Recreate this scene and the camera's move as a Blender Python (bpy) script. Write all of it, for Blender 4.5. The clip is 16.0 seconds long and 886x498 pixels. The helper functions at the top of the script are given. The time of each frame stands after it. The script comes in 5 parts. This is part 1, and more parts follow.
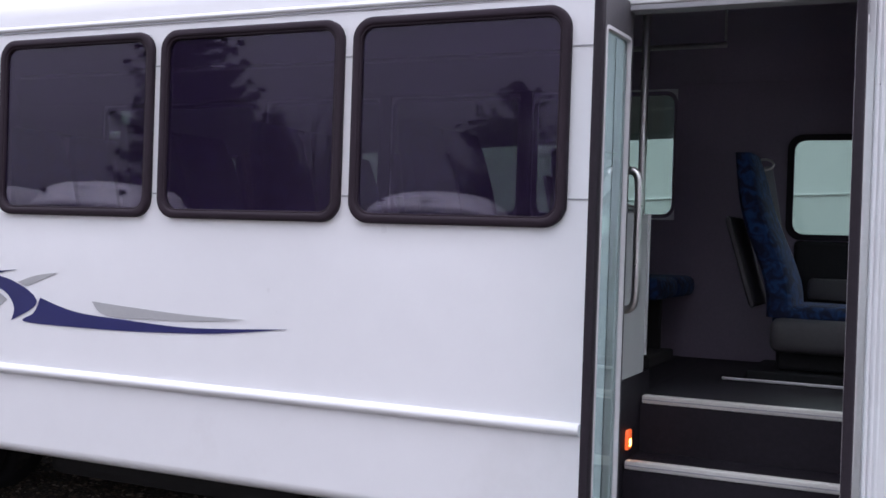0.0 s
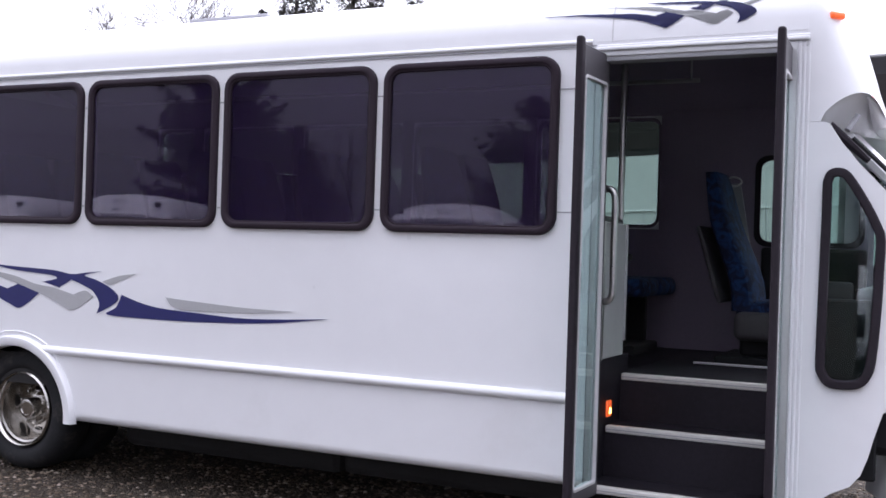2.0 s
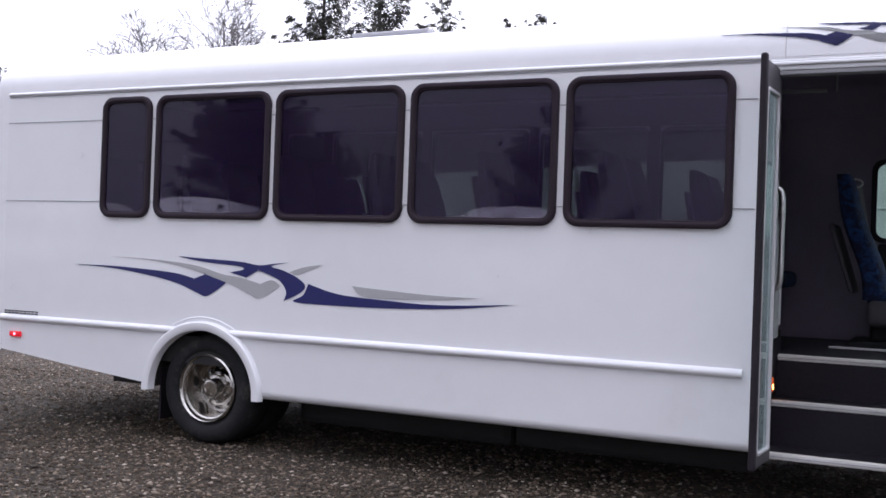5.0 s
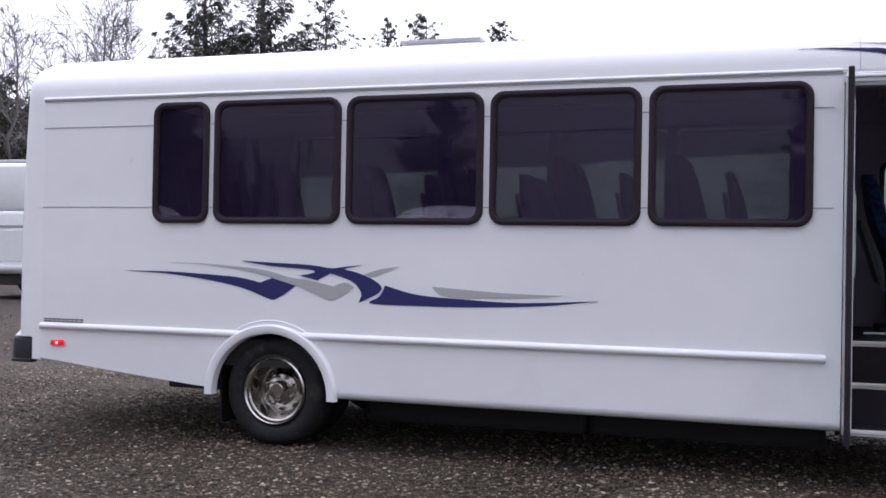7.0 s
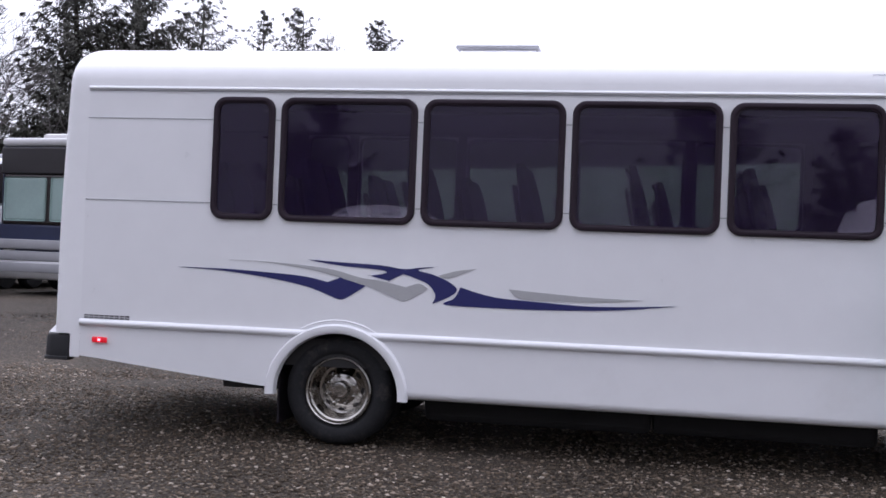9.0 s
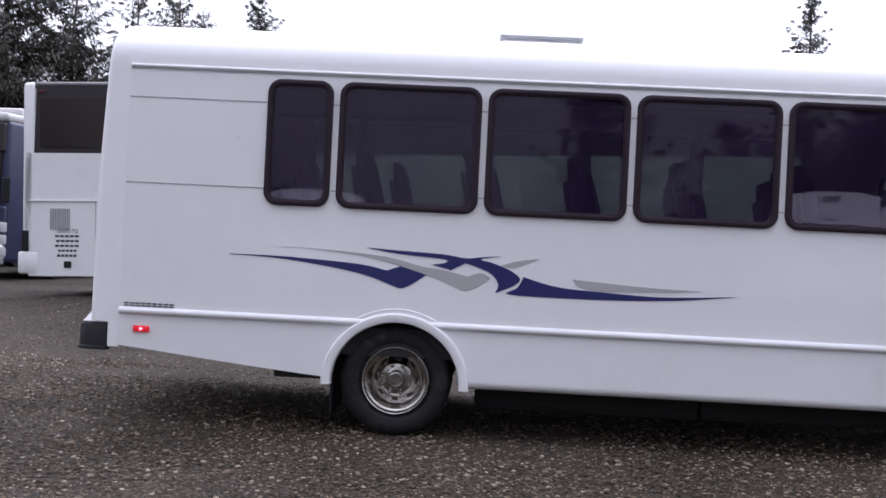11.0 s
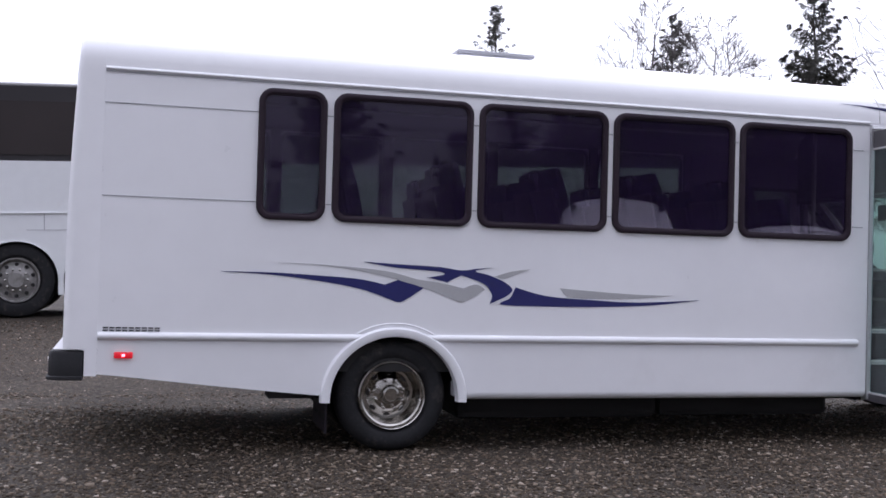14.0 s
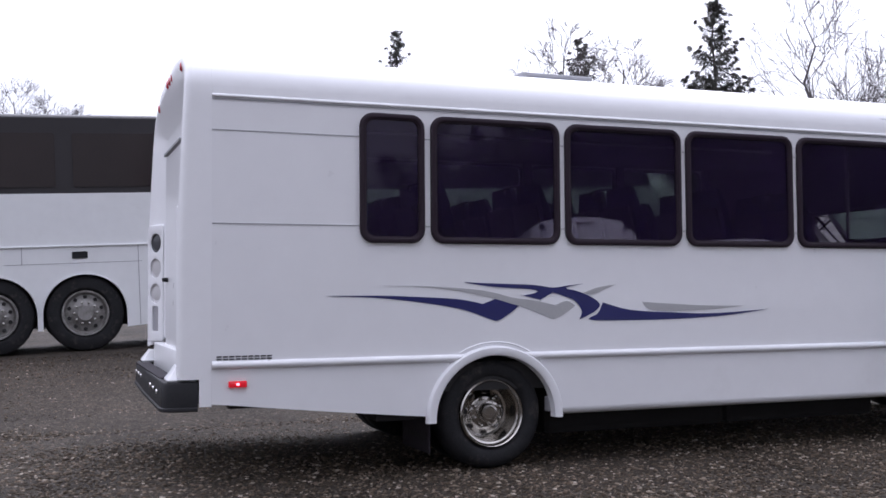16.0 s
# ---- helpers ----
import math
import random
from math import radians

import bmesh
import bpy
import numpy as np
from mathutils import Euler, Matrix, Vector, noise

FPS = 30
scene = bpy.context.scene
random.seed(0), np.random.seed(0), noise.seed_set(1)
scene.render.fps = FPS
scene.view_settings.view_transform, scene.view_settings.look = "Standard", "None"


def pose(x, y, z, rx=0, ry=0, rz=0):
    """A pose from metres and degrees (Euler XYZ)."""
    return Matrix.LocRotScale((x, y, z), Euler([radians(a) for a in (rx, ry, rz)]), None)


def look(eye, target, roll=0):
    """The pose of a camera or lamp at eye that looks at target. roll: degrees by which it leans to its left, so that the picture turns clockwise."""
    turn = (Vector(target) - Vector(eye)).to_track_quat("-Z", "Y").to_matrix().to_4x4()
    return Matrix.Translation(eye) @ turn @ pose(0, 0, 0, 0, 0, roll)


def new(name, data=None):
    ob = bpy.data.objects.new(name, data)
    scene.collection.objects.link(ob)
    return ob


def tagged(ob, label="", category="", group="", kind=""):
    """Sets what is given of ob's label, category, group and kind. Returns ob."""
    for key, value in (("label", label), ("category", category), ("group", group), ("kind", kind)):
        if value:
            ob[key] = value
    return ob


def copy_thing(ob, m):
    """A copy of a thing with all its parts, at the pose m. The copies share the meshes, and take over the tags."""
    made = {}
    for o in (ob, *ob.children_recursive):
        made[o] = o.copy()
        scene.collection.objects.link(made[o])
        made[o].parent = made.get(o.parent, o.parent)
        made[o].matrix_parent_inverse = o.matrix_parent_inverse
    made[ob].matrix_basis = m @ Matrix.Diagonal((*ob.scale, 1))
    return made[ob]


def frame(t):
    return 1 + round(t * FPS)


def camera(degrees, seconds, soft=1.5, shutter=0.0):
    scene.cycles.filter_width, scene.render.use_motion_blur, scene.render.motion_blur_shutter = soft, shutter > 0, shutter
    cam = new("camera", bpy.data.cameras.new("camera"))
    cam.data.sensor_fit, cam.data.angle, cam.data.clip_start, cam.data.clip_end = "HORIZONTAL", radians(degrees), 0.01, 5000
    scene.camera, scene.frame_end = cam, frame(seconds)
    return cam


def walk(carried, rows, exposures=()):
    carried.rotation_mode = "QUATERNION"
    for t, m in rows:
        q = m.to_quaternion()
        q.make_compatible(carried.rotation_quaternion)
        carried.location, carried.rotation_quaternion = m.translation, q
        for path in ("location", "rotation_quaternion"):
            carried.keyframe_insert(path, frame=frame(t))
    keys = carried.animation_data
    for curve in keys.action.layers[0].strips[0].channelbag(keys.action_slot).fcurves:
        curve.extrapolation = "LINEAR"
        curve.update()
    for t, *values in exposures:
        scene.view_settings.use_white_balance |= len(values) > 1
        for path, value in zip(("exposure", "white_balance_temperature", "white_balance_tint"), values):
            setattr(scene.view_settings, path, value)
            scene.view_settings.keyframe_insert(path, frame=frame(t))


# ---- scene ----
cam = camera(45.5, 16.0, soft=1.6)
PATH = [
    (0, (4.560, -3.700, 1.409), (3.725, -1.883, 1.395), 1.90),
    (0.5, (4.708, -3.907, 1.406), (3.845, -2.102, 1.396), 1.76),
    (1, (4.778, -4.135, 1.419), (3.897, -2.340, 1.448), 1.60),
    (1.5, (4.849, -4.353, 1.399), (3.992, -2.546, 1.414), 1.27),
    (2, (4.978, -4.547, 1.381), (4.109, -2.745, 1.387), 1.84),
    (2.5, (5.026, -4.705, 1.361), (4.099, -2.933, 1.356), 1.99),
    (3, (4.974, -4.889, 1.313), (4.005, -3.139, 1.321), 2.03),
    (3.5, (4.904, -5.060, 1.275), (3.899, -3.331, 1.275), 3.22),
    (6, (3.860, -5.787, 1.284), (3.101, -3.937, 1.303), 2.33),
    (6.5, (3.560, -5.975, 1.271), (2.844, -4.108, 1.287), 2.87),
    (7, (3.267, -6.235, 1.262), (2.633, -4.338, 1.280), 1.01),
    (7.5, (2.952, -6.375, 1.233), (2.396, -4.454, 1.247), 2.39),
    (8, (2.591, -6.480, 1.253), (2.094, -4.542, 1.263), 3.47),
    (10.5, (0.889, -6.873, 1.234), (0.763, -4.877, 1.261), 1.59),
    (11, (0.553, -6.830, 1.226), (0.471, -4.832, 1.230), 2.87),
    (11.5, (0.160, -6.863, 1.205), (0.145, -4.863, 1.189), 0.32),
    (12, (-0.181, -6.812, 1.183), (-0.150, -4.812, 1.171), -0.41),
    (12.5, (-0.506, -6.734, 1.198), (-0.395, -4.737, 1.238), 1.33),
    (13, (-0.908, -6.766, 1.162), (-0.580, -4.794, 1.226), 0.17),
    (13.5, (-1.205, -6.714, 1.166), (-0.760, -4.764, 1.199), 0.39),
    (14, (-1.494, -6.636, 1.192), (-0.973, -4.706, 1.230), 1.59),
    (14.5, (-1.855, -6.656, 1.183), (-1.253, -4.750, 1.219), 0.88),
    (15, (-2.160, -6.543, 1.162), (-1.538, -4.642, 1.200), -0.29),
    (15.5, (-2.454, -6.416, 1.153), (-1.809, -4.524, 1.223), 0.24),
    (16, (-2.787, -6.330, 1.146), (-2.071, -4.464, 1.232), -0.41),
]
walk(cam, [(t, look(eye, target, roll)) for t, eye, target, roll in PATH],
     exposures=[(0, 1.02, 6000, 18), (2, 0.91, 6000, 18), (3.5, 0.78, 6000, 18), (7, 0.58, 5950, 18), (10.5, 0.44, 5920, 18), (12.5, 0.47, 5910, 18), (16, 0.30, 5900, 18)])

# ---- world and light: an overcast winter day ----
world = bpy.data.worlds.new("overcast_sky")
scene.world = world
world.use_nodes = True
wn, wl = world.node_tree.nodes, world.node_tree.links
wn.clear()
sky = wn.new("ShaderNodeTexSky")
sky.sky_type, sky.sun_disc = "NISHITA", False
sky.sun_elevation, sky.sun_rotation = radians(45), radians(36)
sky.dust_density, sky.air_density = 4.0, 1.0
grey = wn.new("ShaderNodeHueSaturation")
grey.inputs["Saturation"].default_value = 0.12
cloud_tc = wn.new("ShaderNodeTexCoord")
cloud_noise = wn.new("ShaderNodeTexNoise")
cloud_noise.inputs["Scale"].default_value, cloud_noise.inputs["Detail"].default_value = 2.2, 5.0
cloud_ramp = wn.new("ShaderNodeValToRGB")
cloud_ramp.color_ramp.elements[0].position, cloud_ramp.color_ramp.elements[0].color = 0.3, (11.3, 11.4, 12.2, 1)
cloud_ramp.color_ramp.elements[1].position, cloud_ramp.color_ramp.elements[1].color = 0.75, (14.0, 14.0, 14.4, 1)
cloud_mix = wn.new("ShaderNodeMixRGB")
cloud_mix.inputs[0].default_value = 0.8
# an overcast sky is brighter overhead than at the horizon; the veiled sun stands beyond the bus, so the cloud is brighter on that side
split = wn.new("ShaderNodeSeparateXYZ")
glow = wn.new("ShaderNodeMapRange")
glow.interpolation_type = "SMOOTHSTEP"
glow.inputs["From Min"].default_value, glow.inputs["From Max"].default_value = -1.0, 0.8
glow.inputs["To Min"].default_value, glow.inputs["To Max"].default_value = 0.55, 1.35
glow_mix = wn.new("ShaderNodeVectorMath")
glow_mix.operation = "SCALE"
back = wn.new("ShaderNodeBackground")
back.inputs["Strength"].default_value = 0.1
wout = wn.new("ShaderNodeOutputWorld")
wl.new(sky.outputs[0], grey.inputs["Color"])
wl.new(cloud_tc.outputs["Generated"], cloud_noise.inputs["Vector"])
wl.new(cloud_noise.outputs[0], cloud_ramp.inputs[0])
wl.new(grey.outputs[0], cloud_mix.inputs[1])
wl.new(cloud_ramp.outputs[0], cloud_mix.inputs[2])
wl.new(cloud_tc.outputs["Generated"], split.inputs[0])
wl.new(split.outputs["Y"], glow.inputs[0])
wl.new(cloud_mix.outputs[0], glow_mix.inputs[0])
overhead = wn.new("ShaderNodeMapRange")
overhead.inputs["To Min"].default_value, overhead.inputs["To Max"].default_value = 0.36, 2.0
both = wn.new("ShaderNodeMath")
both.operation = "MULTIPLY"
wl.new(split.outputs["Z"], overhead.inputs[0])
wl.new(glow.outputs[0], both.inputs[0])
wl.new(overhead.outputs[0], both.inputs[1])
wl.new(both.outputs[0], glow_mix.inputs["Scale"])
wl.new(glow_mix.outputs[0], back.inputs[0])
wl.new(back.outputs[0], wout.inputs[0])
sun = new("sun", bpy.data.lights.new("sun", "SUN"))
sun.data.energy, sun.data.angle, sun.data.color = 0.6, radians(30), (1.0, 0.97, 0.93)
sun.matrix_world = look((8, 11, 14), (0, 0, 0))
scene.view_settings.exposure = 0.0


# ---- materials ----
def material(name, colour, rough=0.5, metal=0.0, var=0.12, scale=3.0, fine=60.0, bump=0.0, bump_scale=200.0, dirt=None, dirt_at=0.62, coat=0.0, per_object=0.0):
    """A procedural surface: base colour varied at two scales, optional stains and fine relief."""
    m = bpy.data.materials.new(name)
    m.use_nodes = True
    n, l = m.node_tree.nodes, m.node_tree.links
    b = n["Principled BSDF"]
    b.inputs["Roughness"].default_value, b.inputs["Metallic"].default_value = rough, metal
    if coat:
        b.inputs["Coat Weight"].default_value, b.inputs["Coat Roughness"].default_value = coat, 0.06
    tc = n.new("ShaderNodeTexCoord")
    big, small = n.new("ShaderNodeTexNoise"), n.new("ShaderNodeTexNoise")
    for t, s in ((big, scale), (small, fine)):
        t.inputs["Scale"].default_value, t.inputs["Detail"].default_value = s, 4.0
        l.new(tc.outputs["Object"], t.inputs["Vector"])
    add = n.new("ShaderNodeMath"); add.operation = "ADD"
    l.new(big.outputs[0], add.inputs[0]); l.new(small.outputs[0], add.inputs[1])
    mr = n.new("ShaderNodeMapRange")
    mr.inputs["From Min"].default_value, mr.inputs["From Max"].default_value = 0.6, 1.4
    mr.inputs["To Min"].default_value, mr.inputs["To Max"].default_value = 1 - var, 1 + var * 0.6
    l.new(add.outputs[0], mr.inputs[0])
    hsv = n.new("ShaderNodeHueSaturation")
    hsv.inputs["Color"].default_value = (*colour, 1)
    l.new(mr.outputs[0], hsv.inputs["Value"])
    last = hsv.outputs[0]
    if per_object:
        info = n.new("ShaderNodeObjectInfo")
        r2 = n.new("ShaderNodeMapRange")
        r2.inputs["To Min"].default_value, r2.inputs["To Max"].default_value = 1 - per_object, 1 + per_object
        l.new(info.outputs["Random"], r2.inputs[0])
        h2 = n.new("ShaderNodeHueSaturation")
        l.new(r2.outputs[0], h2.inputs["Value"]); l.new(last, h2.inputs["Color"])
        last = h2.outputs[0]
    if dirt:
        dn = n.new("ShaderNodeTexNoise")
        dn.inputs["Scale"].default_value, dn.inputs["Detail"].default_value, dn.inputs["Roughness"].default_value = scale * 1.7, 8.0, 0.65
        l.new(tc.outputs["Object"], dn.inputs["Vector"])
        dr = n.new("ShaderNodeMapRange")
        dr.inputs["From Min"].default_value, dr.inputs["From Max"].default_value, dr.inputs["To Max"].default_value = dirt_at, dirt_at + 0.2, 0.6
        l.new(dn.outputs[0], dr.inputs[0])
        mx = n.new("ShaderNodeMixRGB")
        mx.inputs[2].default_value = (*dirt, 1)
        l.new(dr.outputs[0], mx.inputs[0]); l.new(last, mx.inputs[1])
        last = mx.outputs[0]
    l.new(last, b.inputs["Base Color"])
    rr = n.new("ShaderNodeMapRange")
    rr.inputs["To Min"].default_value, rr.inputs["To Max"].default_value = max(rough - 0.08, 0.02), min(rough + 0.1, 1)
    l.new(small.outputs[0], rr.inputs[0]); l.new(rr.outputs[0], b.inputs["Roughness"])
    if bump:
        bn = n.new("ShaderNodeTexNoise")
        bn.inputs["Scale"].default_value, bn.inputs["Detail"].default_value = bump_scale, 3.0
        l.new(tc.outputs["Object"], bn.inputs["Vector"])
        bp = n.new("ShaderNodeBump")
        bp.inputs["Strength"].default_value, bp.inputs["Distance"].default_value = bump, 0.01
        l.new(bn.outputs[0], bp.inputs["Height"]); l.new(bp.outputs[0], b.inputs["Normal"])
    return m


def glass(name, tint, ior=1.45, veil=0.0):
    m = bpy.data.materials.new(name)
    m.use_nodes = True
    b = m.node_tree.nodes["Principled BSDF"]
    b.inputs["Base Color"].default_value = (*tint, 1)
    b.inputs["Roughness"].default_value, b.inputs["Transmission Weight"].default_value, b.inputs["IOR"].default_value = 0.0, 1.0, ior
    # violet diffuse haze painted over the glass imitates glare that lifts its darks
    if veil:
        n, l = m.node_tree.nodes, m.node_tree.links
        film = n.new("ShaderNodeBsdfDiffuse")
        film.inputs["Color"].default_value = (0.40, 0.25, 0.72, 1)
        tc, spots = n.new("ShaderNodeTexCoord"), n.new("ShaderNodeTexNoise")
        spots.inputs["Scale"].default_value, spots.inputs["Detail"].default_value = 2.5, 6.0
        mr = n.new("ShaderNodeMapRange")
        mr.inputs["From Min"].default_value, mr.inputs["From Max"].default_value = 0.3, 0.7
        mr.inputs["To Min"].default_value, mr.inputs["To Max"].default_value = veil * 0.75, veil * 1.25
        mix = n.new("ShaderNodeMixShader")
        l.new(tc.outputs["Object"], spots.inputs["Vector"]); l.new(spots.outputs[0], mr.inputs[0]); l.new(mr.outputs[0], mix.inputs[0])
        l.new(b.outputs[0], mix.inputs[1]); l.new(film.outputs[0], mix.inputs[2])
        l.new(mix.outputs[0], n["Material Output"].inputs["Surface"])
    return m


def lamp_lens(name, colour, glow):
    m = material(name, colour, 0.2, coat=0.5)
    b = m.node_tree.nodes["Principled BSDF"]
    b.inputs["Emission Color"].default_value, b.inputs["Emission Strength"].default_value = (*colour, 1), glow
    return m


WHITE = material("white_paint", (0.78, 0.78, 0.80), 0.3, var=0.03, scale=0.6, fine=6, coat=0.3, dirt=(0.66, 0.65, 0.65), dirt_at=0.60)
GELCOAT = material("white_gelcoat", (0.80, 0.80, 0.82), 0.35, var=0.03, scale=0.7, fine=9, coat=0.25)
SEAM = material("grey_seam", (0.33, 0.33, 0.35), 0.6)
RUBBER = material("black_rubber", (0.026, 0.021, 0.027), 0.6, var=0.25, bump=0.15)
FRAME = material("window_frame_rubber", (0.029, 0.020, 0.028), 0.5, var=0.2, bump=0.1)
TYRE = material("tyre_rubber", (0.022, 0.022, 0.024), 0.75, var=0.3, scale=6, bump=0.3, bump_scale=90, dirt=(0.09, 0.08, 0.07), dirt_at=0.55)
BLACK = material("black_plastic", (0.02, 0.02, 0.022), 0.45, var=0.2, bump=0.2)
for soft_black in (RUBBER, FRAME, TYRE, BLACK):
    soft_black.node_tree.nodes["Principled BSDF"].inputs["Specular IOR Level"].default_value = 0.14
CHASSIS = material("dark_underbody", (0.02, 0.019, 0.02), 0.8, var=0.3)
CHROME = material("polished_steel", (0.52, 0.50, 0.47), 0.16, 1.0, var=0.2, scale=9, dirt=(0.16, 0.13, 0.10), dirt_at=0.5)
STEEL = material("brushed_steel", (0.62, 0.61, 0.60), 0.3, 1.0, var=0.1)
ALU = material("aluminium", (0.66, 0.66, 0.67), 0.38, 0.9, var=0.08)
NAVY = material("navy_vinyl", (0.016, 0.018, 0.115), 0.35, var=0.12)
SILVER = material("grey_vinyl", (0.40, 0.40, 0.41), 0.4, var=0.06)
DARKTEXT = material("dark_lettering", (0.05, 0.05, 0.06), 0.4)
TINT = glass("tinted_glass", (0.150, 0.142, 0.150), 1.50, 0.027)
# the coated glass mirrors the sky with a violet cast
TINT.node_tree.nodes["Principled BSDF"].inputs["Specular Tint"].default_value = (0.90, 0.84, 1.0, 1)
GREENGLASS = glass("green_glass", (0.34, 0.47, 0.40))
CLEAR = glass("door_glass", (0.62, 0.79, 0.77))
RED = lamp_lens("red_lens", (0.55, 0.01, 0.02), 0.4)
DULLRED = material("dull_red_lens", (0.10, 0.012, 0.016), 0.25)
# red clearance lens with a slight emission of its own added
DIMRED = lamp_lens("faint_red_lens", (0.50, 0.03, 0.05), 0.05)
REDGLOW = lamp_lens("red_bulb", (1.0, 0.12, 0.15), 5.0)
AMBER = lamp_lens("amber_lens", (0.85, 0.13, 0.03), 0.4)
AMBERGLOW = lamp_lens("amber_bulb", (1.0, 0.45, 0.08), 6.0)
DARKVINYL = material("black_floor_vinyl", (0.021, 0.018, 0.024), 0.5, var=0.3, bump=0.15, bump_scale=400)
DARKVINYL.node_tree.nodes["Principled BSDF"].inputs["Specular IOR Level"].default_value = 0.15
LINER = material("grey_wall_liner", (0.25, 0.205, 0.27), 0.85, var=0.12, bump=0.2)
NOSING = material("white_step_nosing", (0.62, 0.60, 0.57), 0.5, var=0.1, dirt=(0.3, 0.28, 0.26))
LEAFGREY = material("dark_door_frame", (0.07, 0.065, 0.072), 0.5, var=0.12)
SEATGREY = material("grey_vinyl_seat", (0.085, 0.080, 0.088), 0.6, var=0.15, bump=0.15)
PANELGREY = material("light_grey_panel", (0.52, 0.51, 0.52), 0.5, var=0.06)


def seat_fabric():
    m = material("blue_patterned_fabric", (0.02, 0.07, 0.26), 0.9, var=0.3, bump=0.3, bump_scale=500)
    n, l = m.node_tree.nodes, m.node_tree.links
    b = n["Principled BSDF"]
    tc = n.new("ShaderNodeTexCoord")
    mp = n.new("ShaderNodeMapping")
    mp.inputs["Rotation"].default_value = (radians(45), radians(45), 0)
    cell = n.new("ShaderNodeTexNoise")
    cell.inputs["Scale"].default_value, cell.inputs["Detail"].default_value, cell.inputs["Distortion"].default_value = 17.0, 3.0, 1.2
    ramp = n.new("ShaderNodeValToRGB")
    e = ramp.color_ramp.elements
    e[0].position, e[0].color = 0.42, (0.006, 0.010, 0.040, 1)
    e[1].position, e[1].color = 0.66, (0.012, 0.048, 0.16, 1)
    l.new(tc.outputs["Object"], mp.inputs[0]); l.new(mp.outputs[0], cell.inputs["Vector"]); l.new(cell.outputs[0], ramp.inputs[0]); l.new(ramp.outputs[0], b.inputs["Base Color"])
    return m


FABRIC = seat_fabric()


# ---- mesh helpers ----
def part(name, bm, mat, parent=None, label="", smooth=False, auto=True):
    me = bpy.data.meshes.new(name)
    if isinstance(bm, bpy.types.Mesh):
        me = bm
        me.name = name
    else:
        bm.to_mesh(me)
        bm.free()
    me.materials.clear()
    me.materials.append(mat)
    if smooth:
        for p in me.polygons:
            p.use_smooth = True
        if auto:
            me.set_sharp_from_angle(angle=radians(38))
    ob = new(name, me)
    if parent:
        ob.parent = parent
    if label:
        tagged(ob, label)
    return ob


def thing(name, label, category, kind="", group="", m=None):
    ob = new(name)
    ob.empty_display_size = 0.2
    if m is not None:
        ob.matrix_world = m
    return tagged(ob, label, category, group, kind)


def box(x0, x1, y0, y1, z0, z1, bevel=0.0, bm=None, seg=2):
    own = bmesh.new()
    bmesh.ops.create_cube(own, size=1.0)
    for v in own.verts:
        v.co = Vector(((x0 + x1) / 2 + v.co.x * (x1 - x0), (y0 + y1) / 2 + v.co.y * (y1 - y0), (z0 + z1) / 2 + v.co.z * (z1 - z0)))
    if bevel:
        bmesh.ops.bevel(own, geom=own.edges[:], offset=bevel, segments=seg, profile=0.5, affect="EDGES")
    if bm is None:
        return own
    return join(bm, own)


def join(bm, other):
    me = bpy.data.meshes.new("tmp")
    other.to_mesh(me)
    other.free()
    bm.from_mesh(me)
    bpy.data.meshes.remove(me)
    return bm


def move(bm, m):
    bmesh.ops.transform(bm, matrix=m, verts=bm.verts)
    return bm


def rrect(x0, x1, z0, z1, r, n=6):
    pts = []
    for cx, cz, a0 in ((x1 - r, z1 - r, 0), (x0 + r, z1 - r, 90), (x0 + r, z0 + r, 180), (x1 - r, z0 + r, 270)):
        for k in range(n + 1):
            a = radians(a0 + 90 * k / n)
            pts.append((cx + r * math.cos(a), cz + r * math.sin(a)))
    return pts


def plate(outers, holes=(), y=0.0, thick=0.01, bevel=0.0):
    """A flat plate in the x-z plane with holes, centred on y, as a bmesh."""
    cu = bpy.data.curves.new("plate", "CURVE")
    cu.dimensions, cu.fill_mode, cu.extrude = "2D", "BOTH", thick / 2 - bevel
    if bevel:
        cu.bevel_depth, cu.bevel_resolution = bevel, 2
        cu.offset = -bevel
    for ring in [*outers, *holes]:
        sp = cu.splines.new("POLY")
        sp.points.add(len(ring) - 1)
        for p, (a, b) in zip(sp.points, ring):
            p.co = (a, b, 0, 1)
        sp.use_cyclic_u = True
    ob = bpy.data.objects.new("plate", cu)
    scene.collection.objects.link(ob)
    me = bpy.data.meshes.new_from_object(ob)
    bpy.data.objects.remove(ob)
    bpy.data.curves.remove(cu)
    bm = bmesh.new()
    bm.from_mesh(me)
    bpy.data.meshes.remove(me)
    move(bm, Matrix.Translation((0, y, 0)) @ Matrix.Rotation(radians(90), 4, "X"))
    bmesh.ops.remove_doubles(bm, verts=bm.verts, dist=1e-5)
    return bm


def tube(pts, r, n=10, bm=None, cap=True):
    """A round bar along points; r may be a list of radii."""
    bm = bm or bmesh.new()
    pts = [Vector(p) for p in pts]
    radii = r if isinstance(r, (list, tuple)) else [r] * len(pts)
    rings, up = [], None
    for k, p in enumerate(pts):
        d = (pts[min(k + 1, len(pts) - 1)] - pts[max(k - 1, 0)]).normalized()
        if up is None:
            up = d.orthogonal().normalized()
        up = (up - d * up.dot(d)).normalized()
        side = d.cross(up)
        rings.append([bm.verts.new(p + (up * math.cos(2 * math.pi * i / n) + side * math.sin(2 * math.pi * i / n)) * radii[k]) for i in range(n)])
    for a, b in zip(rings, rings[1:]):
        for i in range(n):
            bm.faces.new((a[i], a[(i + 1) % n], b[(i + 1) % n], b[i]))
    if cap:
        bm.faces.new(rings[0][::-1])
        bm.faces.new(rings[-1])
    return bm


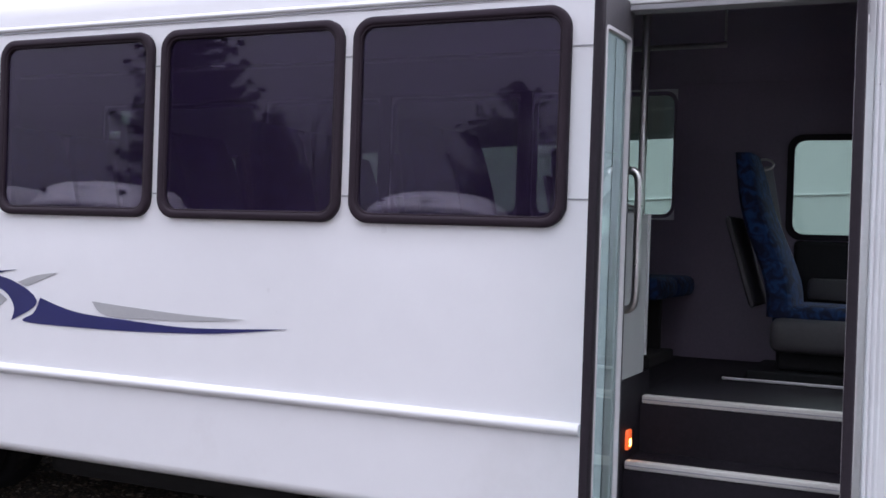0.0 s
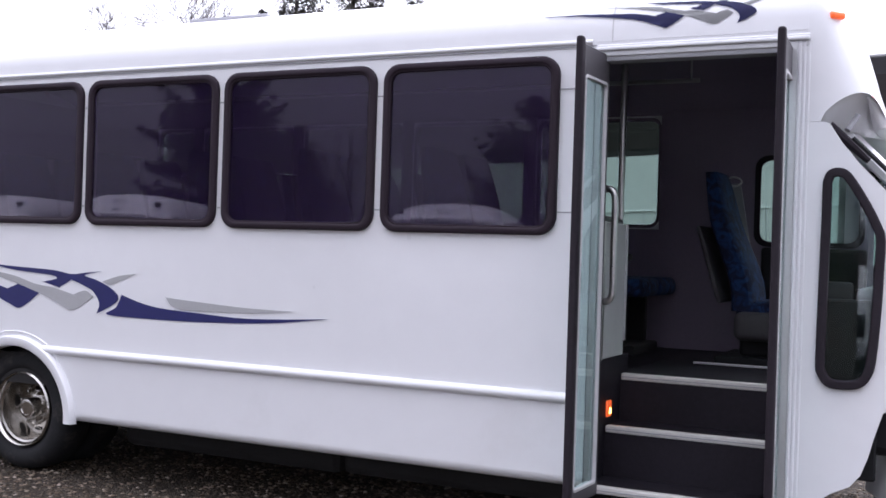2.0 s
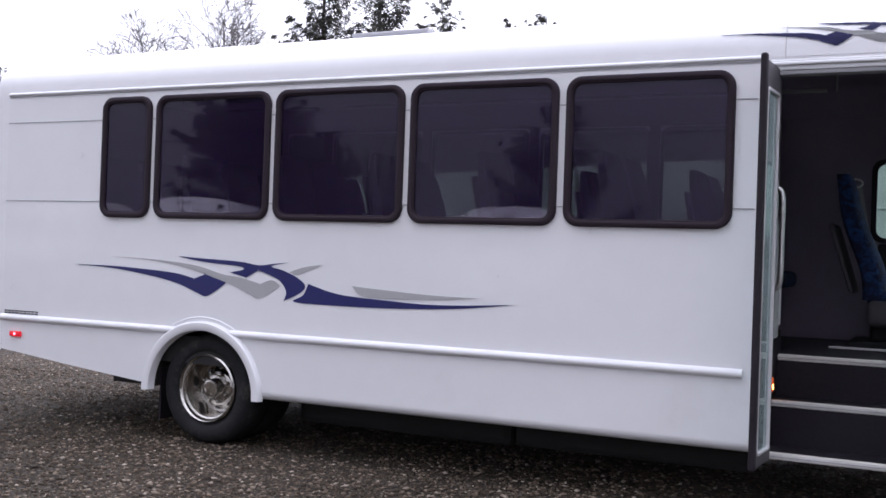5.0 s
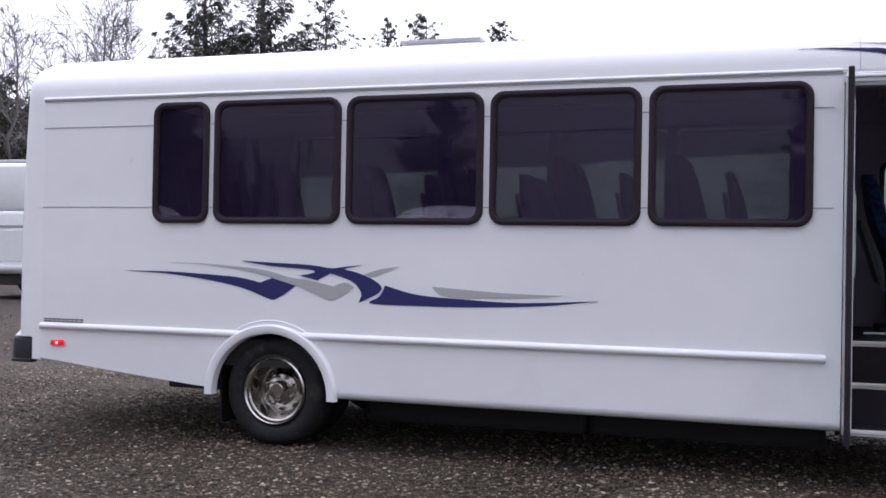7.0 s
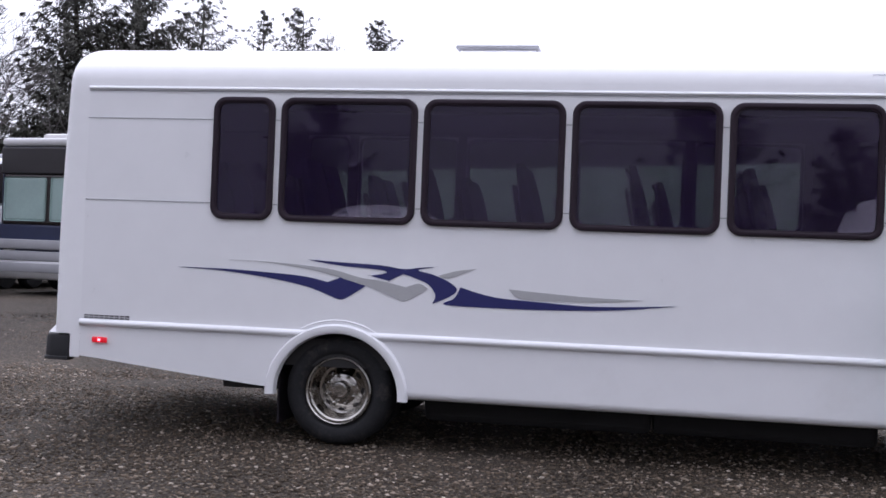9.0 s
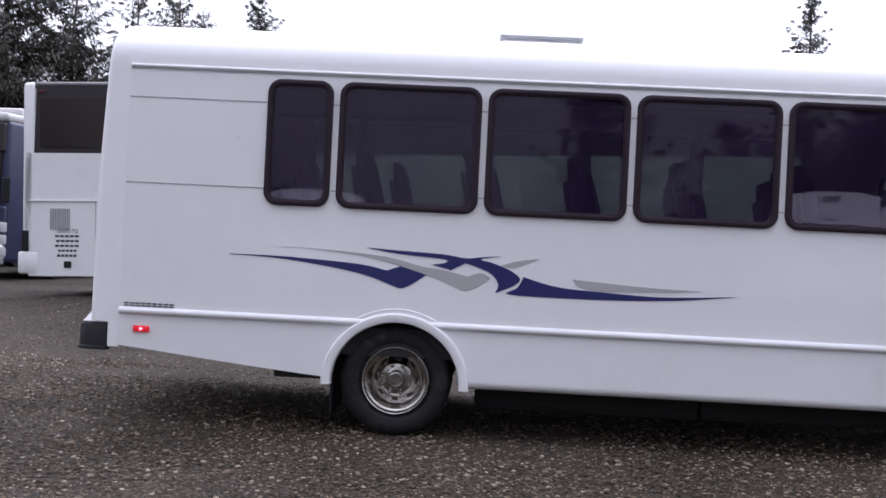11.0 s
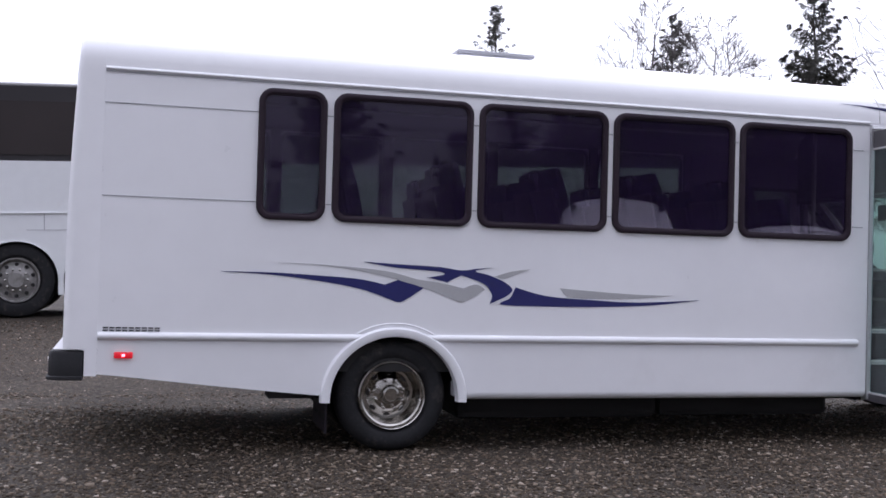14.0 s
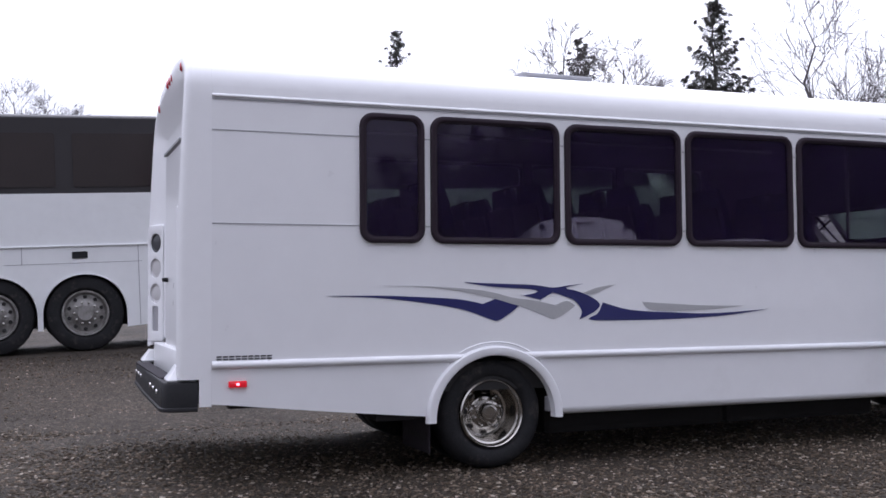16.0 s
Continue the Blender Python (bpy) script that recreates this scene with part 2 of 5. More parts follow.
def lathe(profile, n=40, bm=None, centre=(0, 0, 0), axis="Y"):
    """Turns (radius, along) points about an axis. Along is +y for axis Y, +z for Z."""
    bm = bm or bmesh.new()
    c = Vector(centre)
    rings = []
    for r, h in profile:
        ring = []
        for i in range(n):
            a = 2 * math.pi * i / n
            u, w = r * math.cos(a), r * math.sin(a)
            ring.append(bm.verts.new(c + (Vector((u, h, w)) if axis == "Y" else Vector((u, w, h)))))
        rings.append(ring)
    for a, b in zip(rings, rings[1:]):
        for i in range(n):
            bm.faces.new((a[i], b[i], b[(i + 1) % n], a[(i + 1) % n]))
    bmesh.ops.recalc_face_normals(bm, faces=bm.faces)
    return bm


def surface(f, nu, nv, closed_v=False, bm=None):
    """A grid from f(u, v), u and v from 0 to 1."""
    bm = bm or bmesh.new()
    rows = [[bm.verts.new(f(i / nu, j / nv)) for j in range(nv + (0 if closed_v else 1))] for i in range(nu + 1)]
    m = len(rows[0])
    for a, b in zip(rows, rows[1:]):
        for j in range(m if closed_v else m - 1):
            bm.faces.new((a[j], b[j], b[(j + 1) % m], a[(j + 1) % m]))
    return bm


def solid(bm, thick):
    bmesh.ops.recalc_face_normals(bm, faces=bm.faces)
    bmesh.ops.solidify(bm, geom=bm.faces[:], thickness=thick)
    return bm


def spline(pts, n=6):
    """A smooth open line through a few points."""
    out = []
    p = [pts[0], *pts, pts[-1]]
    for k in range(1, len(p) - 2):
        for i in range(n):
            t = i / n
            out.append(tuple(0.5 * (2 * p[k][d] + (p[k + 1][d] - p[k - 1][d]) * t + (2 * p[k - 1][d] - 5 * p[k][d] + 4 * p[k + 1][d] - p[k + 2][d]) * t * t
                       + (3 * p[k][d] - p[k - 1][d] - 3 * p[k + 1][d] + p[k + 2][d]) * t ** 3) for d in range(len(pts[0]))))
    out.append(tuple(pts[-1]))
    return out


def ground_z(x, y):
    s = min(max((y - 2.5) / 6.0, 0.0), 1.0)
    return s * s * (3 - 2 * s) * min(max(0.42 + 0.042 * (x + 2.2), 0.22), 0.58)


# ---- the ground ----
def gravel_material(name, island, tone=1.0):
    """Crushed stone, dark and damp: cells of stone-sized tones, or one tone for each loose stone."""
    m = bpy.data.materials.new(name)
    m.use_nodes = True
    n, l = m.node_tree.nodes, m.node_tree.links
    b = n["Principled BSDF"]
    tc = n.new("ShaderNodeTexCoord")
    ramp = n.new("ShaderNodeValToRGB")
    e = ramp.color_ramp.elements
    e[0].position, e[0].color = 0.0, (0.040, 0.031, 0.023, 1)
    e[1].position, e[1].color = 1.0, (0.33, 0.29, 0.245, 1)
    for pos, col in ((0.45, (0.060, 0.046, 0.033, 1)), (0.75, (0.122, 0.094, 0.069, 1)), (0.92, (0.185, 0.150, 0.116, 1))):
        k = e.new(pos)
        k.color = col
    if island:
        geo = n.new("ShaderNodeNewGeometry")
        l.new(geo.outputs["Random Per Island"], ramp.inputs[0])
    else:
        cell = n.new("ShaderNodeTexVoronoi")
        cell.inputs["Scale"].default_value = 75.0
        l.new(tc.outputs["Object"], cell.inputs["Vector"])
        bw = n.new("ShaderNodeSeparateColor")
        l.new(cell.outputs["Color"], bw.inputs[0])
        l.new(bw.outputs[0], ramp.inputs[0])
        bp = n.new("ShaderNodeBump")
        bp.invert = True
        bp.inputs["Strength"].default_value, bp.inputs["Distance"].default_value = 0.9, 0.012
        l.new(cell.outputs["Distance"], bp.inputs["Height"])
        l.new(bp.outputs[0], b.inputs["Normal"])
    patch = n.new("ShaderNodeTexNoise")
    patch.inputs["Scale"].default_value, patch.inputs["Detail"].default_value, patch.inputs["Roughness"].default_value = 0.55, 6.0, 0.6
    l.new(tc.outputs["Object"], patch.inputs["Vector"])
    mr = n.new("ShaderNodeMapRange")
    mr.inputs["From Min"].default_value, mr.inputs["From Max"].default_value = 0.35, 0.7
    mr.inputs["To Min"].default_value, mr.inputs["To Max"].default_value = 0.75 * tone, 1.5 * tone
    l.new(patch.outputs[0], mr.inputs[0])
    hsv = n.new("ShaderNodeHueSaturation")
    l.new(mr.outputs[0], hsv.inputs["Value"]); l.new(ramp.outputs[0], hsv.inputs["Color"])
    l.new(hsv.outputs[0], b.inputs["Base Color"])
    b.inputs["Roughness"].default_value = 0.8
    b.inputs["Specular IOR Level"].default_value = 0.2
    return m


GRAVEL, STONE = gravel_material("wet_gravel", False, 0.40), gravel_material("loose_stone", True, 1.10)


def build_ground():
    xs = [-900, -300, -100, -50, *np.arange(-30, 30.1, 1.0), 50, 100, 300, 900]
    ys = [-900, -300, -100, -50, *np.arange(-30, 30.1, 1.0), 50, 100, 300, 900]
    verts = [(x, y, ground_z(x, y) + (0.012 * noise.noise(Vector((x * 0.7, y * 0.7, 0))) if abs(x) < 30 and abs(y) < 30 else 0)) for y in ys for x in xs]
    w = len(xs)
    faces = [(j * w + i, j * w + i + 1, (j + 1) * w + i + 1, (j + 1) * w + i) for j in range(len(ys) - 1) for i in range(w - 1)]
    me = bpy.data.meshes.new("ground")
    me.from_pydata(verts, [], faces)
    tagged(part("ground", me, GRAVEL, smooth=True, auto=False), "dark wet gravel yard", "ground", kind="structure")


build_ground()

# ---- the shuttle bus ----
W, ZT = 2.36, 2.345            # body width, height of the roof seam
ZLINE, ZLINE2 = 1.579, 2.139   # side seams
XR, XF = -1.825, 3.51          # rear seam, door post
bus = thing("shuttle_bus", "white shuttle bus with navy and grey swooshes, entrance door open", "bus")
WINDOWS = [(-0.914, -0.484), (-0.442, 0.481), (0.521, 1.437), (1.478, 2.400), (2.442, 3.353)]
WZ0, WZ1 = 1.472, 2.292
FWZ0, FWZ1 = 1.565, 2.335     # the far side stands a little higher


def arch(r, cx=0.0, cz=0.36, a0=2, a1=178, n=28):
    return [(cx + r * math.cos(radians(a0 + (a1 - a0) * k / n)), cz + r * math.sin(radians(a0 + (a1 - a0) * k / n))) for k in range(n + 1)]


def skirt(x):
    """Height of the skirt's lower edge along the side."""
    if x > -0.4:
        return 0.345
    return 0.372 + 0.135 * min(max((-0.45 - x) / 1.35, 0), 1) ** 1.1


def side_wall(name, y, holes):
    low = [(x, skirt(x)) for x in np.linspace(XR, -0.47, 12)] + [(-0.435, 0.372)] + arch(0.435)[::-1][1:-1] + [(0.435, 0.39)]
    ring = low + [(XF, 0.39), (XF, ZT), (XR, ZT)]
    return part(name, plate([ring], holes, y, 0.03), WHITE, bus, "white painted side panel")


side_wall("side_panel", 0.015, [rrect(a + 0.02, b - 0.02, WZ0 + 0.02, WZ1 - 0.02, 0.07) for a, b in WINDOWS])
side_wall("side_panel", W - 0.015, [rrect(a - 0.08, b - 0.12, FWZ0 + 0.02, FWZ1 - 0.02, 0.07) for a, b in WINDOWS])
part("skirt_return", surface(lambda u, v: (0.44 + (XF - 0.44) * u, 0.05 * (1 - math.cos(1.75 * v)), 0.391 - 0.05 * math.sin(1.75 * v)), 1, 10), WHITE, bus, "white rolled lower skirt edge", smooth=True)


def bus_window(a, b, y, pane, out, z0=WZ0, z1=WZ1, rim=FRAME):
    """A window in a rounded dark frame with a lip round the glass; out is -1 towards the camera's side."""
    frame_ = part("window", plate([rrect(a, b, z0, z1, 0.088, 8)], [rrect(a + 0.036, b - 0.036, z0 + 0.036, z1 - 0.036, 0.060, 8)], y + out * 0.004, 0.044, 0.012), rim, bus, "dark tinted window in a black rubber frame", smooth=True)
    part("seal", plate([rrect(a + 0.034, b - 0.034, z0 + 0.034, z1 - 0.034, 0.062, 8)], [rrect(a + 0.042, b - 0.042, z0 + 0.042, z1 - 0.042, 0.056, 8)], y + out * 0.002, 0.036, 0.004), rim, frame_, smooth=True)
    part("pane", plate([rrect(a + 0.038, b - 0.038, z0 + 0.038, z1 - 0.038, 0.058)], [], y + out * 0.004, 0.006), pane, frame_, "dark tinted glass")
    return frame_


FAR_WINDOWS = [(a - 0.10, b - 0.10) for a, b in WINDOWS]
for a, b in WINDOWS:
    bus_window(a, b, 0.0, TINT, -1)
for a, b in FAR_WINDOWS:
    bus_window(a, b, W, GREENGLASS, 1, FWZ0, FWZ1, LINER)
# seams between the side panels
edges = [XR] + [v for ab in WINDOWS for v in ab] + [3.46]
for k in range(0, len(edges), 2):
    for z in (ZLINE, ZLINE2):
        part("panel_seam", box(edges[k], edges[k + 1], -0.003, 0.006, z - 0.003, z + 0.003), SEAM, bus)


def moulding(x0, x1, z, h, depth, name, mat):
    prof = [(-depth * math.cos(a), h / 2 * math.sin(a)) for a in np.linspace(-math.pi / 2, math.pi / 2, 9)]
    bm = bmesh.new()
    rings = [[bm.verts.new((x, 0.004 + d, z + e)) for d, e in prof] for x in (x0, x1)]
    for i in range(len(prof) - 1):
        bm.faces.new((rings[0][i], rings[0][i + 1], rings[1][i + 1], rings[1][i]))
    bm.faces.new(rings[0]); bm.faces.new(rings[1][::-1]); bm.faces.new((rings[0][0], rings[1][0], rings[1][-1], rings[0][-1]))
    bmesh.ops.recalc_face_normals(bm, faces=bm.faces)
    return part(name, bm, mat, bus, smooth=True)


moulding(XR, -0.2, 0.737, 0.05, 0.03, "rub_rail", GELCOAT)
moulding(0.2, 3.43, 0.740, 0.05, 0.03, "rub_rail", GELCOAT)
moulding(XR, 3.50, ZT, 0.026, 0.016, "roof_moulding", GELCOAT)
# grey strip stands in for the shadow line below the roof moulding
part("moulding_shadow_gap", box(XR, 3.52, -0.006, 0.004, ZT - 0.021, ZT - 0.014), SEAM, bus)


ROOF_END = 3.59


def roof_point(u, v):
    x = XR + u * (ROOF_END - XR)
    a = math.pi * v
    s = math.copysign(abs(math.cos(a)) ** (2 / 2.8), math.cos(a))
    y = W / 2 - s * W / 2
    z = ZT + 0.385 * max(math.sin(a), 0) ** (2 / 2.8)
    return (x, y, z)


part("roof", solid(surface(roof_point, 8, 48), 0.02), GELCOAT, bus, "white moulded fibreglass roof", smooth=True)


SKEW = 0.022                   # the rear is not quite square to the side


def rear_x(z):
    """The hoop of the rear cap leans forward towards the roof."""
    return XR - 0.200 + 0.060 * min(max((z - 1.3) / 1.4, 0.0), 1.0) ** 1.5


def rear_cap_ring(inset, depth, low, n=48):
    """The bus's rear outline drawn in by inset, at a share of the hoop's depth."""
    pts = []
    for z in np.linspace(low, ZT, 16, endpoint=False):
        pts.append((inset, z))
    for k in range(n + 1):
        a = math.pi * k / n
        s = math.copysign(abs(math.cos(a)) ** (2 / 2.8), math.cos(a))
        pts.append((W / 2 - s * (W / 2 - inset), ZT + (0.385 - inset) * max(math.sin(a), 0) ** (2 / 2.8)))
    for z in np.linspace(ZT, low, 16, endpoint=False)[1:]:
        pts.append((W - inset, z))
    return [(XR + (rear_x(z) + SKEW * y - XR) * depth, y, z) for y, z in pts]


bm = bmesh.new()
rings = []
for inset_, depth, low in ((0.0, 0.002, 0.495), (0.0, 0.36, 0.495), (0.0, 0.365, 0.655), (0.0, 0.72, 0.655), (0.004, 0.84, 0.655), (0.016, 0.94, 0.655), (0.034, 0.99, 0.655), (0.055, 1.0, 0.655), (0.085, 0.985, 0.655), (0.11, 0.93, 0.655), (0.24, 0.60, 0.70), (0.36, 0.30, 0.74), (0.40, 0.27, 0.76)):
    rings.append([bm.verts.new(p) for p in rear_cap_ring(inset_, depth, low)])
for a, b in zip(rings, rings[1:]):
    for i in range(len(a) - 1):
        bm.faces.new((a[i], a[i + 1], b[i + 1], b[i]))
bm.faces.new(rings[-1])
bmesh.ops.recalc_face_normals(bm, faces=bm.faces)
part("rear_cap", bm, GELCOAT, bus, "white moulded fibreglass rear cap", smooth=True)

# wheel arch flare
bm = bmesh.new()
prof = [(0.482, 0.012), (0.480, -0.02), (0.470, -0.034), (0.435, -0.036), (0.420, -0.028), (0.414, 0.03)]
cols = []
for k in range(41):
    a = radians(-2 + 184 * k / 40)
    cols.append([bm.verts.new((r * math.cos(a), d, 0.345 + r * math.sin(a) * 0.965)) for r, d in prof])
for a, b in zip(cols, cols[1:]):
    for i in range(len(prof) - 1):
        bm.faces.new((a[i], b[i], b[i + 1], a[i + 1]))
for c in (cols[0], cols[-1]):
    bm.faces.new(c)
bmesh.ops.recalc_face_normals(bm, faces=bm.faces)
part("wheel_arch", bm, GELCOAT, bus, "white moulded wheel arch flare", smooth=True)
lip = [(0.492 * math.cos(radians(a)), 0.0, 0.350 + 0.483 * math.sin(radians(a))) for a in range(48, 133, 4)]
part("arch_bead", tube(lip, 0.006, 6), GELCOAT, bus, smooth=True)
part("wheel_housing", surface(lambda u, v: (0.44 * math.cos(math.pi * u), 0.03 + 0.75 * v, 0.345 + 0.44 * math.sin(math.pi * u)), 20, 1), CHASSIS, bus)
part("underbody", box(-1.8, 3.4, 0.06, W - 0.06, 0.52, 0.70), CHASSIS, bus)
part("frame_rail", box(-1.6, 5.6, 0.72, 0.82, 0.40, 0.54), CHASSIS, bus)
part("frame_rail", box(-1.6, 5.6, W - 0.82, W - 0.72, 0.40, 0.54), CHASSIS, bus)


def wheel(x, y):
    w = new("wheel")
    w.parent = bus
    w.location = (x, y, 0.365)
    tagged(w, "black tyre on a polished steel wheel")
    t = lathe([(0.225, 0.0), (0.24, -0.028), (0.27, -0.045), (0.31, -0.045), (0.34, -0.03), (0.358, 0.0), (0.365, 0.03), (0.365, 0.14), (0.355, 0.17), (0.30, 0.20), (0.22, 0.2)], 64)
    part("tyre", t, TYRE, w, smooth=True)
    return w


def rear_wheel(x, y):
    w = wheel(x, y)
    rim = lathe([(0.228, -0.01), (0.225, -0.032), (0.216, -0.040), (0.205, -0.030), (0.200, -0.008), (0.190, -0.002), (0.186, 0.03), (0.180, 0.09), (0.168, 0.118), (0.150, 0.120), (0.128, 0.105), (0.112, 0.085), (0.095, 0.078), (0.0, 0.078)], 64)
    part("rim", rim, CHROME, w, "polished steel wheel liner", smooth=True)
    hub = lathe([(0.060, 0.085), (0.060, 0.012), (0.054, 0.002), (0.042, 0.0), (0.038, 0.006), (0.0, 0.006)], 32)
    part("hub_cap", hub, CHROME, w, smooth=True)
    for k in range(8):
        a = radians(45 * k + 20)
        nut = lathe([(0.014, 0.09), (0.014, 0.050), (0.010, 0.042), (0.0, 0.040)], 6, centre=(0.096 * math.cos(a), 0, 0.096 * math.sin(a)))
        part("lug_nut", nut, CHROME, w)
    for k in range(8):
        # oval openings through the sloping web, each with a rolled edge
        a = radians(45 * k + 42)
        u, v = Vector((math.cos(a), 0, math.sin(a))), Vector((-math.sin(a), 0, math.cos(a)))
        slope = (u * 0.040 + Vector((0, 0.034, 0))).normalized()
        out = Vector((u.x * 0.034, -0.040, u.z * 0.034)).normalized()
        mid = u * 0.134 + Vector((0, 0.1065, 0)) + out * 0.003
        ring = [mid + slope * 0.016 * math.cos(b) + v * 0.026 * math.sin(b) for b in np.linspace(0, 2 * math.pi, 19)[:-1]]
        hole = bmesh.new()
        hole.faces.new([hole.verts.new(p) for p in ring])
        part("hand_hole", hole, CHASSIS, w)
        part("hole_edge", tube([tuple(p) for p in ring + ring[:1]], 0.0035, 6), CHROME, w, smooth=True)
    return w


rear_wheel(0.0, 0.09)
wheel(0.0, 0.36)
wheel(0.0, W - 0.55)
wheel(0.0, W - 0.29)

# swooshes on the side
def decal(top, low, mat, y=-0.004, m=None):
    ring = spline(top, 5) + spline(low, 5)[1:-1]
    ring = [(x - 0.02 * max(0.0, 1 - abs(x - 0.9) / 1.1), z - 0.006) for x, z in ring]
    bm = plate([ring], [], y, 0.002)
    if m is not None:
        move(bm, m)
    return part("swoosh", bm, mat, bus, "navy vinyl swoosh" if mat is NAVY else "grey vinyl swoosh")


def swooshes(y=-0.0025, m=None, tail=True):
    decal([(-1.13, 1.148), (-0.81, 1.148), (-0.59, 1.14), (-0.26, 1.121), (-0.083, 1.089), (-0.082, 1.089), (0.007, 1.12), (0.008, 1.12), (0.182, 1.073)],
          [(0.182, 1.073), (0.087, 1.009), (0.018, 0.978), (-0.048, 0.995), (-0.225, 1.053), (-0.48, 1.098), (-0.81, 1.134), (-1.13, 1.146)], NAVY, y, m)
    decal([(-0.78, 1.21), (-0.45, 1.204), (-0.08, 1.176), (0.14, 1.127), (0.288, 1.11), (0.453, 1.076), (0.454, 1.076), (0.542, 1.103), (0.606, 1.072)],
          [(0.606, 1.072), (0.514, 1.011), (0.44, 0.984), (0.383, 1.001), (0.215, 1.063), (-0.007, 1.123), (-0.228, 1.169), (-0.52, 1.202), (-0.78, 1.208)], SILVER, y + 0.0005, m)
    decal([(-0.222, 1.231), (-0.01, 1.222), (0.286, 1.211), (0.435, 1.193), (0.54, 1.205), (0.652, 1.216), (0.653, 1.215), (0.545, 1.195), (0.55, 1.183), (0.623, 1.168), (0.736, 1.126), (0.797, 1.076), (0.757, 1.031), (0.638, 0.977)],
          [(0.638, 0.977), (0.655, 1.036), (0.605, 1.101), (0.511, 1.139), (0.436, 1.16), (0.435, 1.16), (0.34, 1.113), (0.339, 1.113), (0.214, 1.14), (0.215, 1.141), (0.31, 1.16), (0.316, 1.172), (0.25, 1.184), (-0.009, 1.2), (-0.222, 1.229)], NAVY, y - 0.0005, m)
    decal([(0.672, 1.158), (0.791, 1.194), (0.923, 1.212)], [(0.923, 1.212), (0.83, 1.178), (0.736, 1.145), (0.672, 1.158)], SILVER, y, m)
    if tail:
        decal([(0.82, 1.091), (1.04, 1.037), (1.346, 1.017), (1.693, 1.006), (2.165, 1.031)], [(2.165, 1.031), (1.81, 0.99), (1.42, 0.971), (1.04, 0.967), (0.72, 0.975), (0.783, 1.02), (0.82, 1.091)], NAVY, y, m)
        decal([(1.13, 1.091), (1.345, 1.077), (1.653, 1.061), (1.957, 1.057)], [(1.957, 1.057), (1.73, 1.037), (1.42, 1.027), (1.204, 1.033), (1.13, 1.091)], SILVER, y, m)


swooshes()

# marker lamp, bumper, mud flap
part("side_marker", box(-1.728, -1.618, -0.02, 0.0, 0.602, 0.642, 0.008), RED, bus, "red side marker lamp", smooth=True)
part("marker_bulb", box(-1.683, -1.663, -0.024, -0.015, 0.614, 0.63, 0.004), REDGLOW, bus)

# the maker's badge is a row of plain bars in its place
for k in range(9):
    x = -1.798 + 0.0375 * k
    for z in (0.766, 0.782):
        part("badge_bar", plate([[(x, z), (x + 0.029, z), (x + 0.032, z + 0.0085), (x + 0.003, z + 0.0085)]], [], -0.003, 0.003), DARKTEXT, bus)

# rear bumper with a step pad, corner mouldings and lamps on the recessed rear
bm = bmesh.new()
plan = [(-1.905, -0.004), (-2.035, 0.0), (-2.080, 0.018), (-2.103, 0.05), (-2.112, 0.12), (-2.125, W / 2), (-2.117, W - 0.12), (-2.108, W - 0.05), (-2.085, W - 0.018), (-2.04, W), (-1.905, W + 0.004)]
sec = [(0.004, 0.470), (0.010, 0.476), (0.008, 0.490), (0.0, 0.496), (-0.004, 0.625), (-0.012, 0.640), (-0.030, 0.646), (-0.034, 0.638), (-0.10, 0.638), (-0.10, 0.50), (-0.06, 0.47)]
rings = []
for k, (x, y) in enumerate(plan):
    a, b = plan[max(k - 1, 0)], plan[min(k + 1, len(plan) - 1)]
    d = Vector((b[0] - a[0], b[1] - a[1])).normalized()
    nrm = Vector((-d.y, d.x))
    rings.append([bm.verts.new((x + nrm.x * o + SKEW * y, y + nrm.y * o, z)) for o, z in sec])
for a, b in zip(rings, rings[1:]):
    for i in range(len(sec)):
        bm.faces.new((a[i], a[(i + 1) % len(sec)], b[(i + 1) % len(sec)], b[i]))
bm.faces.new(rings[0]); bm.faces.new(rings[-1][::-1])
bmesh.ops.recalc_face_normals(bm, faces=bm.faces)
bumper = part("rear_bumper", bm, BLACK, bus, "black moulded rear bumper with step pads", smooth=True)
part("step_pad", box(-2.085, -1.99, 0.35, W - 0.35, 0.638, 0.650, 0.003), RUBBER, bumper)
for y in (0.25, 0.5, 0.75, W - 0.75, W - 0.5, W - 0.25):
    part("bolt", move(lathe([(0.0, -0.006), (0.014, -0.004), (0.016, 0.004)], 12), pose(-2.122 + SKEW * y, y, 0.575, 0, 0, -90)), STEEL, bumper)
part("bumper_bracket", box(-2.0, -1.84, 0.15, W - 0.15, 0.50, 0.56, 0.01), CHASSIS, bus)
for side, y0, y1 in ((0, 0.03, 0.26), (1, W - 0.26, W - 0.03)):
    foot = box(-2.078, -1.93, y0, y1, 0.642, 0.735, 0.012, seg=2)
    for v in foot.verts:
        if v.co.z > 0.69:
            v.co.x += 0.05 if v.co.x < -2.0 else 0.0
            v.co.y += 0.03 if v.co.y < (y0 + y1) / 2 else -0.03
        v.co.x += SKEW * v.co.y
    part("corner_foot", foot, GELCOAT, bus, "white flared foot of the rear cap", smooth=True)

